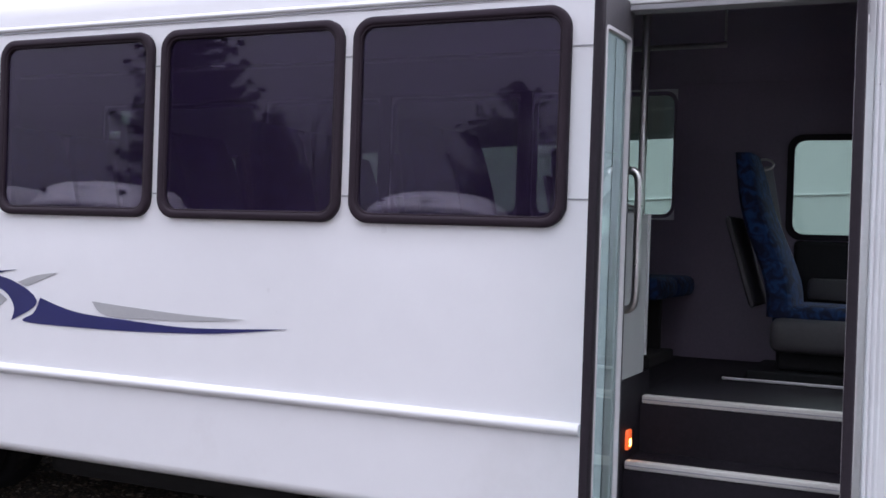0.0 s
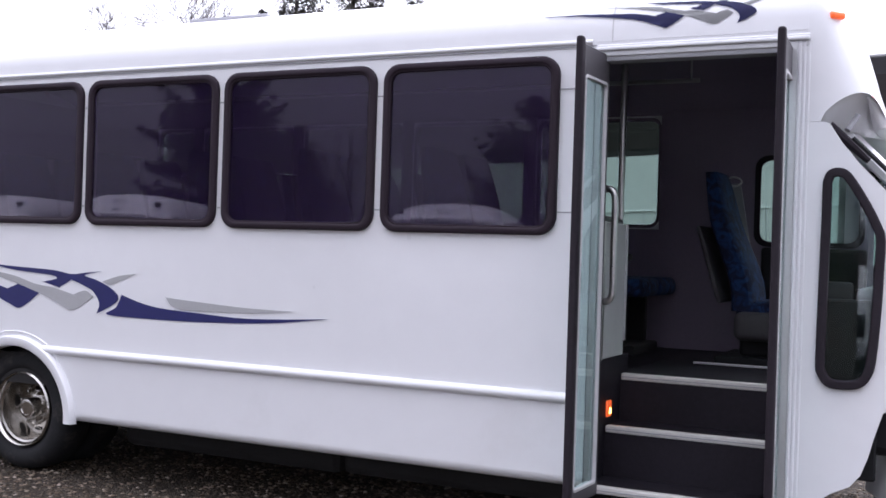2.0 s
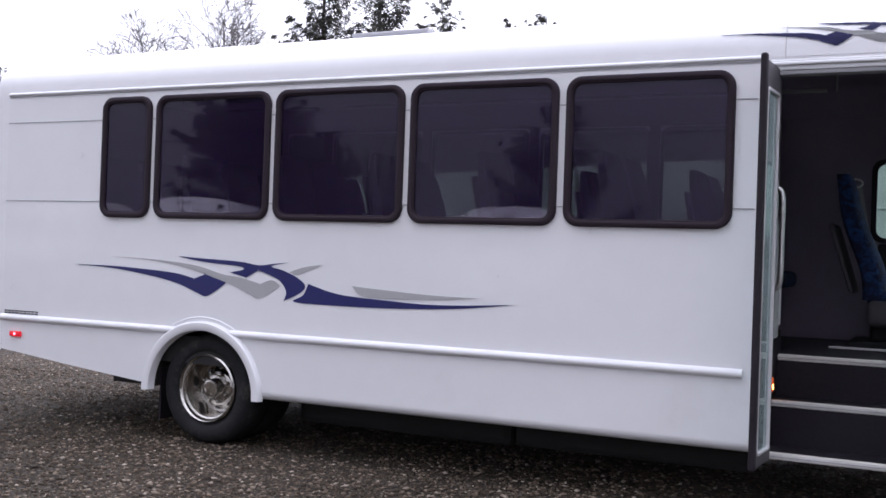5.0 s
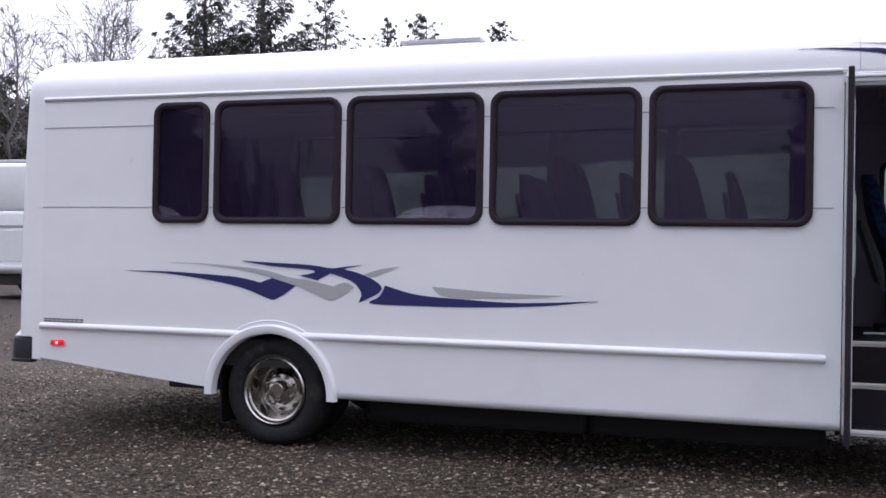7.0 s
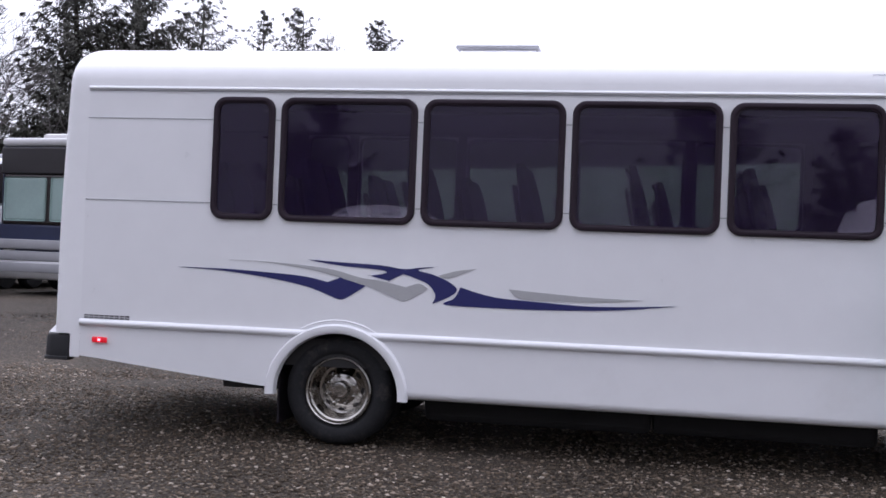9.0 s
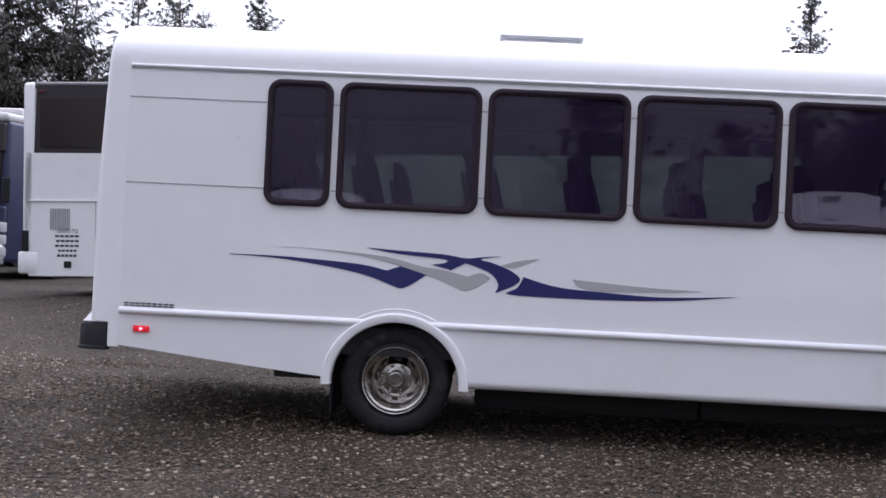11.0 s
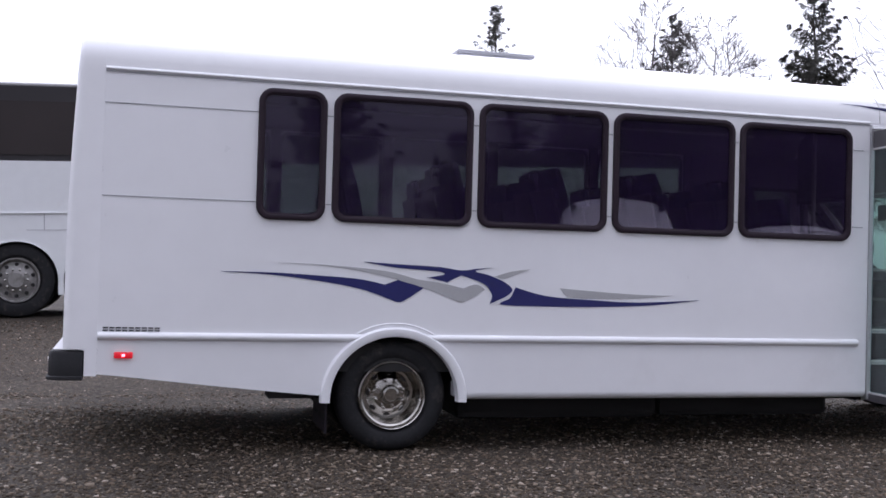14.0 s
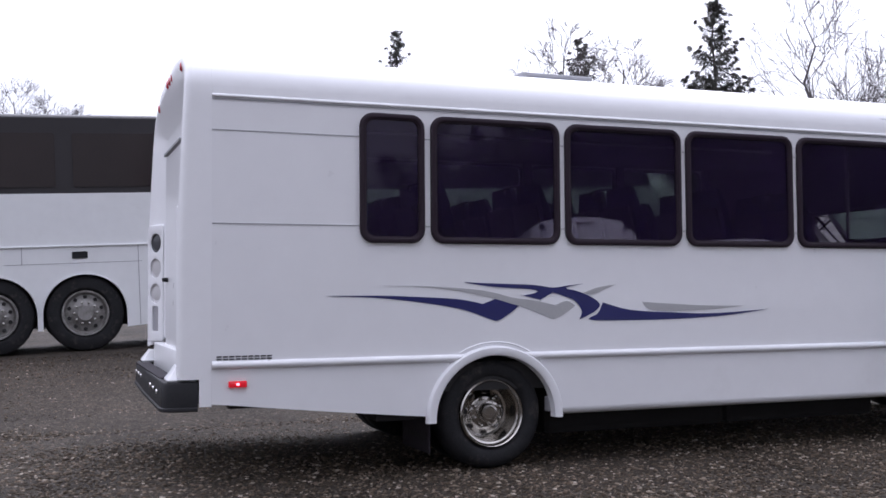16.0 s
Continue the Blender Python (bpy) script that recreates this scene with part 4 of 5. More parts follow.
part("front_bulkhead", box(4.43, 4.45, 0.06, W - 0.06, 1.90, 2.64), LINER, bus, "dark liner above the windscreen")
part("dash_lower", box(4.68, 5.12, 0.14, W - 0.20, 0.60, 1.20, 0.04), BLACK, bus)
part("kick_panel", box(4.45, 4.72, 0.10, 0.125, 0.50, 1.24, 0.01), BLACK, bus)
part("kick_panel", box(4.45, 4.72, W - 0.125, W - 0.10, 0.50, 1.24, 0.01), BLACK, bus)
part("engine_cover", box(4.45, 4.75, 0.85, 1.40, FZ, 1.05, 0.08), BLACK, bus, "black engine cover", smooth=True)
wheel_pts = [(4.70 + 0.07 * math.cos(a), 1.72 + 0.19 * math.sin(a), 1.42 + 0.18 * math.cos(a)) for a in np.linspace(0, 2 * math.pi, 29)]
steer = part("steering_wheel", tube(wheel_pts, 0.014, 8), BLACK, bus, "black steering wheel", smooth=True)
part("hub", lathe([(0.0, -0.03), (0.05, -0.03), (0.05, 0.03), (0.0, 0.03)], 16, centre=(4.71, 1.72, 1.42)), BLACK, steer)
part("spoke", tube([(4.68, 1.55, 1.40), (4.72, 1.72, 1.42), (4.68, 1.89, 1.40)], 0.013, 6), BLACK, steer)
part("column", tube([(4.72, 1.72, 1.41), (4.90, 1.72, 1.27)], 0.04, 10), BLACK, steer, smooth=True)
part("rear_view_mirror", box(4.62, 4.65, 1.1, 1.35, 1.72, 1.86, 0.01), BLACK, bus)

# stanchions, grab handle and the modesty panel beside the steps
part("stanchion", tube([(3.470, 0.62, FZ), (3.470, 0.62, 2.62)], 0.016, 12), STEEL, bus, "steel stanchion", smooth=True)
part("flange", lathe([(0.0, 0.012), (0.035, 0.012), (0.04, 0.0)], 16, centre=(3.470, 0.62, FZ), axis="Z"), STEEL, bus)
part("guard_post", tube([(3.508, 0.22, 0.90), (3.508, 0.22, 1.56)], 0.014, 10), STEEL, bus, smooth=True)
part("guard_rail", tube([(3.508, 0.19, 1.56), (3.500, 0.45, 1.56), (3.470, 0.62, 1.56)], 0.016, 12), STEEL, bus, smooth=True)
part("modesty_panel", box(3.496, 3.508, 0.20, 0.605, 0.90, 1.545, 0.003), PANELGREY, bus, "light grey modesty panel")
part("panel_edge", box(3.498, 3.518, 0.598, 0.612, 0.97, 1.55, 0.003), ALU, bus)
part("grab_handle", tube(spline([(3.515, 0.18, 1.178), (3.555, 0.18, 1.183), (3.572, 0.18, 1.235), (3.572, 0.18, 1.44), (3.572, 0.18, 1.64), (3.555, 0.18, 1.692), (3.515, 0.18, 1.697)], 5), 0.016, 10), STEEL, bus, "steel grab handle", smooth=True)
part("ceiling_rail", tube([(-1.2, 0.62, 2.45), (3.4, 0.62, 2.45)], 0.014, 8), STEEL, bus, smooth=True)
part("ceiling_rail", tube([(-1.2, W - 0.62, 2.45), (3.6, W - 0.62, 2.45)], 0.014, 8), STEEL, bus, smooth=True)
part("overhead_strap", tube([(3.75, 0.85, 2.60), (3.75, 0.86, 2.30)], 0.006, 6), SEAM, bus)


def seat_pad(w, d, h, r):
    return box(-d / 2, d / 2, -w / 2, w / 2, 0, h, r, seg=3)


def passenger_seat(m):
    """A double passenger seat facing +x, on a pedestal; origin on the floor under its middle."""
    s = thing("passenger_seat", "blue patterned double passenger seat with grey back shells", "seat", group="passenger seats")
    s.matrix_world = m
    part("pedestal", box(-0.16, 0.16, -0.28, 0.28, 0, 0.06, 0.01), CHASSIS, s)
    for y in (-0.22, 0.22):
        part("leg", box(-0.10, 0.10, y - 0.02, y + 0.02, 0.05, 0.36, 0.008), CHASSIS, s)
    for y in (-0.215, 0.215):
        part("seat_cushion", move(seat_pad(0.42, 0.44, 0.11, 0.04), Matrix.Translation((0.02, y, 0.35))), FABRIC, s, smooth=True)
        back = surface(lambda u, v, y=y: (
            -0.20 - 0.14 * u + (0.055 if math.cos(2 * math.pi * v) > 0 else -0.05) * abs(math.cos(2 * math.pi * v)) ** 0.4 * (1 - 0.5 * u ** 4),
            y + 0.205 * (1 - 0.22 * u ** 6) * math.copysign(abs(math.sin(2 * math.pi * v)) ** 0.5, math.sin(2 * math.pi * v)),
            0.42 + 0.68 * u), 10, 20, True)
        top = [v for v in back.verts if abs(v.co.z - 1.10) < 1e-4]
        bmesh.ops.contextual_create(back, geom=top)
        bmesh.ops.recalc_face_normals(back, faces=back.faces)
        part("backrest", back, FABRIC, s, smooth=True)
        part("back_shell", move(box(-0.012, 0.012, -0.19, 0.19, 0, 0.52, 0.02), Matrix.Translation((-0.27, y, 0.45)) @ Matrix.Rotation(radians(-12), 4, "Y")), SEATGREY, s, "grey seat back shell", smooth=True)
    part("arm_rest", box(-0.2, 0.18, -0.455, -0.42, 0.56, 0.60, 0.012), SEATGREY, s, smooth=True)
    part("grab_bar", tube([(-0.33, -0.2, 1.02), (-0.38, -0.1, 1.10), (-0.38, 0.1, 1.10), (-0.33, 0.2, 1.02)], 0.011, 8), BLACK, s, smooth=True)
    return s


first = passenger_seat(pose(3.15, W - 0.56, FZ))
for x in (-1.35, -0.60, 0.15, 0.90, 1.65, 2.40):
    copy_thing(first, pose(x, W - 0.56, FZ))
for x in (-1.45, -0.72, 0.01, 0.74, 1.47, 2.20, 2.93):
    copy_thing(first, pose(x, 0.53, FZ))

# driver's seat
ds = thing("driver_seat", "blue patterned driver seat with grey bolsters and a belt", "seat", m=pose(4.10, 1.68, FZ))
part("seat_base", box(-0.30, 0.26, -0.28, 0.28, 0.0, 0.05, 0.01), BLACK, ds)
part("pedestal", box(-0.18, 0.18, -0.2, 0.2, 0.05, 0.20, 0.02), BLACK, ds)
part("base_trim", box(-0.40, 0.34, -0.345, -0.335, 0.002, 0.016, 0.003), ALU, ds, "bright edge strip of the seat base")
part("seat_cushion", move(seat_pad(0.50, 0.52, 0.13, 0.05), Matrix.Translation((0.06, 0, 0.23))), FABRIC, ds, smooth=True)
for y in (-0.26, 0.26):
    part("bolster", box(-0.20, 0.30, y - 0.05, y + 0.05, 0.14, 0.30, 0.045, seg=3), SEATGREY, ds, "grey vinyl bolster", smooth=True)
back = surface(lambda u, v: (-0.17 - 0.20 * u + 0.035 * math.sin(2 * math.pi * u) * (1 - u) + (0.075 if math.cos(2 * math.pi * v) > 0 else -0.065) * abs(math.cos(2 * math.pi * v)) ** 0.4 * (1 - 0.4 * u ** 3),
                             0.25 * (1 - 0.30 * u ** 5) * math.copysign(abs(math.sin(2 * math.pi * v)) ** 0.5, math.sin(2 * math.pi * v)), 0.30 + 0.78 * u), 14, 24, True)
bmesh.ops.contextual_create(back, geom=[v for v in back.verts if abs(v.co.z - 1.08) < 1e-4])
bmesh.ops.recalc_face_normals(back, faces=back.faces)
part("backrest", back, FABRIC, ds, smooth=True)
part("back_shell", move(box(-0.015, 0.015, -0.23, 0.23, 0, 0.45, 0.02), Matrix.Translation((-0.29, 0, 0.34)) @ Matrix.Rotation(radians(-17), 4, "Y")), SEATGREY, ds, "grey seat back shell", smooth=True)
part("belt", move(box(-0.042, 0.042, -0.004, 0.004, 0, 0.78), Matrix.Translation((-0.20, 0.34, 0.28)) @ Matrix.Rotation(radians(-10), 4, "Y")), SEAM, ds, "grey seat belt")
part("belt_guide", tube([(-0.335 + 0.048 * math.cos(a), 0.335, 1.06 + 0.028 * math.sin(a)) for a in np.linspace(0, 2 * math.pi, 17)], 0.006, 6), STEEL, ds, smooth=True)

# ---- the white coach beyond ----
COACHGLASS = material("dark_coach_glass", (0.034, 0.027, 0.027), 0.08, var=0.3, scale=0.8)
COACHGLASS.node_tree.nodes["Principled BSDF"].inputs["Specular IOR Level"].default_value = 0.3
COACHBLACK = material("black_window_band", (0.016, 0.013, 0.016), 0.45, var=0.2)
COACHWHITE = material("coach_white", (0.72, 0.73, 0.74), 0.4, var=0.05, scale=0.8, fine=7, dirt=(0.55, 0.54, 0.52), dirt_at=0.62)
ALUWHEEL = material("dusty_wheel_alloy", (0.30, 0.29, 0.28), 0.45, 0.5, var=0.3, scale=9, dirt=(0.08, 0.07, 0.06), dirt_at=0.45)


def coach_wheel(parent, x, y, r=0.51):
    w = new("wheel")
    w.parent = parent
    w.location = (x, y, r)
    tagged(w, "dusty coach wheel with a grey rim")
    part("tyre", lathe([(0.30, 0.02), (0.34, -0.02), (0.43, -0.03), (0.49, 0.0), (r, 0.05), (r, 0.26), (0.45, 0.3), (0.3, 0.3)], 48), TYRE, w, smooth=True)
    part("rim", lathe([(0.305, 0.0), (0.30, -0.02), (0.28, -0.018), (0.265, 0.03), (0.25, 0.05), (0.17, 0.03), (0.12, 0.0), (0.10, -0.03), (0.0, -0.03)], 40), ALUWHEEL, w, smooth=True)
    for k in range(10):
        a = radians(36 * k)
        part("lug_nut", lathe([(0.017, 0.03), (0.017, -0.005), (0.0, -0.01)], 6, centre=(0.145 * math.cos(a), 0, 0.145 * math.sin(a))), CHROME, w)
        part("hand_hole", lathe([(0.0, 0.0), (0.024, 0.0), (0.028, 0.012)], 10, centre=(0.215 * math.cos(a + 0.3), 0.03, 0.215 * math.sin(a + 0.3))), CHASSIS, w)
    return w


def sign_text(words, x, z, height, parent):
    """Dark painted capitals on a panel that faces -y, centred on x, as one thin mesh."""
    cu = bpy.data.curves.new("lettering", "FONT")
    cu.body, cu.size, cu.align_x, cu.extrude = words, height * 1.4, "CENTER", 0.001
    ob = bpy.data.objects.new("lettering", cu)
    scene.collection.objects.link(ob)
    me = bpy.data.meshes.new_from_object(ob.evaluated_get(bpy.context.evaluated_depsgraph_get()))
    bpy.data.objects.remove(ob)
    bpy.data.curves.remove(cu)
    bm = bmesh.new()
    bm.from_mesh(me)
    bpy.data.meshes.remove(me)
    move(bm, Matrix.Translation((x, -0.004, z)) @ Matrix.Rotation(radians(90), 4, "X"))
    return part("lettering", bm, DARKTEXT, parent, "dark painted words")


def build_coach():
    c = thing("coach", "tall white highway coach with a black window band", "bus", m=pose(-2.22, 8.6, 0.42, 0, -2.4, 1.1))
    x0, x1, wid = -4.62, 9.2, 2.55
    wheels = (0.06, -1.08)
    ring = [(x0 + 0.12, 0.30), (x0 + 0.02, 0.9), (x0, 1.4), (x0 + 0.05, 2.21), (x1 - 0.1, 2.21), (x1, 1.6), (x1, 0.30), (7.6, 0.30)] + arch(0.60, 7.0, 0.50, 20, 160, 16)
    for wx in wheels:
        ring += [(wx + 0.535, 0.30)] + arch(0.535, wx, 0.50, 0, 180, 20) + [(wx - 0.535, 0.30)]
    for y in (0.02, wid - 0.02):
        part("side_panel", plate([ring], [], y, 0.04), COACHWHITE, c, "white coach side panel")
    # the wheel wells, the floor and the inner shell
    part("chassis", box(x0 + 0.3, x1 - 0.4, 0.45, wid - 0.45, 0.32, 1.16), CHASSIS, c)
    part("inner_shell", box(x0 + 0.15, x1 - 0.15, 0.05, wid - 0.05, 1.15, 2.22), CHASSIS, c)
    for y in (0.045, wid - 0.045):
        part("window_band", plate([[(x0 + 0.20, 2.21), (x1 - 0.15, 2.21), (x1 - 0.45, 3.30), (x0 + 0.25, 3.30)]], [], y, 0.06), COACHBLACK, c, "black window band")
    for k in range(9):
        a = x0 + 0.32 + 1.42 * k
        for y in (0.008, wid - 0.008):
            part("side_window", plate([rrect(a, a + 1.20 if k else a + 1.25, 2.30, 3.08, 0.04)], [], y, 0.016), COACHGLASS, c)
    roof = surface(lambda u, v: (x0 + 0.08 + (x1 - x0 - 0.3) * u, wid / 2 - math.copysign(abs(math.cos(math.pi * v)) ** 0.4, math.cos(math.pi * v)) * (wid / 2 - 0.02), 3.24 + 0.16 * max(math.sin(math.pi * v), 0) ** 0.5), 2, 24)
    part("roof", solid(roof, 0.03), COACHBLACK, c, "dark coach roof edge", smooth=True)
    part("rear_corner", box(x0 - 0.02, x0 + 0.22, 0.0, 0.22, 0.55, 3.34, 0.06, seg=3), COACHWHITE, c, "white rear corner post", smooth=True)
    part("rear_corner", box(x0 - 0.02, x0 + 0.22, wid - 0.22, wid, 0.55, 3.34, 0.06, seg=3), COACHWHITE, c, "white rear corner post", smooth=True)
    part("rear_panel", box(x0, x0 + 0.06, 0.2, wid - 0.2, 0.6, 2.3, 0.02), COACHWHITE, c)
    part("rear_window", box(x0 + 0.02, x0 + 0.06, 0.2, wid - 0.2, 2.3, 3.3, 0.01), COACHGLASS, c)
    part("rear_fender", box(x0 - 0.10, x0 + 0.30, -0.015, 0.25, 0.33, 0.66, 0.04), COACHWHITE, c, smooth=True)
    part("bumper_gap", box(x0 - 0.03, x0 + 0.12, -0.012, 0.3, 0.66, 0.98, 0.02), BLACK, c)
    # belt, rails, doors
    part("belt_rail", box(x0 + 0.1, x1 - 0.1, -0.02, 0.01, 1.44, 1.465, 0.006), COACHWHITE, c)
    for z in (1.20,):
        part("seam", box(wheels[0] - 1.0, wheels[0] + 0.75, -0.003, 0.004, z, z + 0.008), SEAM, c)
    for x, za, zb in ((-0.72, 1.2, 1.44), (0.76, 0.30, 1.44), (-2.42, 0.33, 2.20), (-2.62, 0.33, 1.44), (2.2, 0.3, 1.44), (3.7, 0.3, 1.44), (5.2, 0.3, 1.44), (-3.25, 0.33, 1.44)):
        part("seam", box(x, x + 0.010, -0.003, 0.004, za, zb), SEAM, c)
    part("pillar_gap", box(-3.05, -3.02, -0.006, 0.004, 1.47, 2.2), BLACK, c)
    part("pillar_gap", box(-2.28, -2.24, -0.006, 0.004, 1.47, 2.2), BLACK, c)
    for x, z in ((-2.18, 1.95), (-2.18, 1.62)):
        part("hinge", box(x - 0.09, x - 0.02, -0.015, 0.0, z, z + 0.07, 0.006), COACHWHITE, c)
    for x, z in ((-2.85, 1.78), (-3.05, 0.93)):
        part("latch", box(x, x + 0.22, -0.02, 0.0, z, z + 0.035, 0.012), BLACK, c)
    part("marker_box", box(-0.09, 0.11, -0.014, 0.0, 1.27, 1.37, 0.01), BLACK, c)
    part("side_marker", box(-1.95, -1.82, -0.014, 0.0, 1.30, 1.35, 0.01), DULLRED, c)
    part("clearance_lamp", box(x0 + 0.30, x0 + 0.42, -0.014, 0.0, 3.17, 3.21, 0.01), DULLRED, c)
    part("fuel_knob", lathe([(0.0, -0.02), (0.03, -0.02), (0.03, 0.0)], 12, centre=(-2.65, 0, 1.40)), BLACK, c)
    part("lower_box", box(-3.82, -3.68, -0.012, 0.0, 0.42, 0.52, 0.008), BLACK, c)
    for k in range(12):
        part("vent_slat", box(-4.09 + 0.032 * k, -4.07 + 0.032 * k, -0.012, 0.0, 1.00, 1.33, 0.003), SEAM, c)
    # lettering that cannot be read, as plain bars
    sign_text("LEASED TO", -3.76, 0.945, 0.055, c)
    for k, (w_, h_) in enumerate(((0.46, 0.032), (0.44, 0.032), (0.46, 0.032), (0.36, 0.034), (0.38, 0.034))):
        y_ = 0.875 - 0.072 * k
        for i in range(5):
            xa = -3.76 - w_ / 2 + w_ * i / 5 + 0.01 * (k % 2)
            part("lettering_bar", box(xa, xa + w_ / 5 - 0.02, -0.004, 0.0, y_, y_ + h_), DARKTEXT, c)
    for wx in (*wheels, 7.0):
        for y in (0.06, wid - 0.36):
            coach_wheel(c, wx, y)
        bmw = bmesh.new()
        cols = []
        for k in range(25):
            a = math.pi * k / 24
            cols.append([bmw.verts.new((wx + r * math.cos(a), d, 0.50 + r * math.sin(a))) for r, d in ((0.535, 0.02), (0.56, -0.010), (0.545, -0.016), (0.535, 0.03))])
        for a, b in zip(cols, cols[1:]):
            for i in range(3):
                bmw.faces.new((a[i], a[i + 1], b[i + 1], b[i]))
        bmesh.ops.recalc_face_normals(bmw, faces=bmw.faces)
        part("wheel_arch", bmw, COACHWHITE, c, smooth=True)
    # the tail end is shorter than the bays before it
    for ob in [o for o in c.children if o.type == "MESH"]:
        for v in ob.data.vertices:
            if v.co.x < -1.8:
                v.co.x *= 1 - 0.027 * (-v.co.x)
            if v.co.z > 0.9:
                v.co.z = 0.9 + (v.co.z - 0.9) * 0.93


build_coach()


def windscreen_front(c, wid, z0, z1, mat_body, stripe):
    part("front_panel", box(-wid / 2, wid / 2, -0.02, 0.10, 0.35, z0, 0.04), mat_body, c)
    part("bumper", box(-wid / 2, wid / 2, -0.10, 0.1, 0.32, 0.72, 0.05), ALU, c, smooth=True)
    part("windscreen", box(-wid / 2 + 0.12, wid / 2 - 0.12, -0.01, 0.06, z0, z1, 0.05), COACHGLASS, c)
    part("destination_sign", box(-wid / 2 + 0.1, wid / 2 - 0.1, -0.03, 0.1, z1, z1 + 0.35, 0.04), stripe, c)
    for s in (-1, 1):
        part("headlamp", box(s * (wid / 2 - 0.35) - 0.16, s * (wid / 2 - 0.35) + 0.16, -0.03, 0.03, 0.80, 0.95, 0.02), CHROME, c)
        part("mirror", box(s * (wid / 2 + 0.12) - 0.08, s * (wid / 2 + 0.12) + 0.08, -0.18, -0.12, 1.5, 2.0, 0.03), BLACK, c)


BUSBLUE = material("dull_blue_paint", (0.015, 0.021, 0.062), 0.4, var=0.15)


PALETEAL = material("pale_teal_screen", (0.30, 0.40, 0.38), 0.12, var=0.25, scale=1.2)


def build_blue_bus():
    c = thing("transit_bus", "blue and grey transit bus parked nose on", "bus", m=pose(-10.0, 13.3, 0.22, 0, 0, -8))
    wid = 2.55
    part("body", box(-wid / 2, wid / 2, 0.05, 9.5, 0.35, 3.12, 0.10, seg=3), BUSBLUE, c, smooth=True)
    part("roof_edge", box(-wid / 2 + 0.02, wid / 2 - 0.02, 0.0, 9.4, 3.08, 3.26, 0.07, seg=3), PANELGREY, c, "pale grey roof edge", smooth=True)
    part("roof_pod", box(-wid / 2 + 0.3, wid / 2 - 0.3, 0.9, 8.8, 3.26, 3.46, 0.08), PANELGREY, c, smooth=True)
    windscreen_front(c, wid, 1.45, 2.50, BUSBLUE, COACHBLACK)
    for s in (-1, 1):
        part("screen_pane", box(s * 0.58 - 0.52, s * 0.58 + 0.52, -0.03, 0.0, 1.52, 2.44, 0.05), PALETEAL, c, "pale teal windscreen pane")
    part("header_panel", box(-wid / 2 + 0.06, wid / 2 - 0.06, -0.035, 0.1, 2.50, 3.06, 0.03), COACHBLACK, c)
    for k in range(3):
        part("bumper_slat", box(-wid / 2 - 0.01, wid / 2 + 0.01, -0.12, 0.12, 0.46 + 0.24 * k, 0.66 + 0.24 * k, 0.03), SEAM, c, "grey moulded bumper slat", smooth=True)
    for k in range(5):
        part("side_window", box(wid / 2 - 0.01, wid / 2 + 0.012, 0.9 + 1.6 * k, 2.3 + 1.6 * k, 1.5, 2.5, 0.01), COACHGLASS, c)
    for y in (2.0, 7.5):
        for x in (-wid / 2 + 0.15, wid / 2 - 0.15):
            part("tyre", move(lathe([(0.0, -0.13), (0.28, -0.13), (0.45, -0.12), (0.48, 0.0), (0.45, 0.12), (0.28, 0.13), (0.0, 0.13)], 32), pose(x, y, 0.48, 0, 0, 90)), TYRE, c, smooth=True)


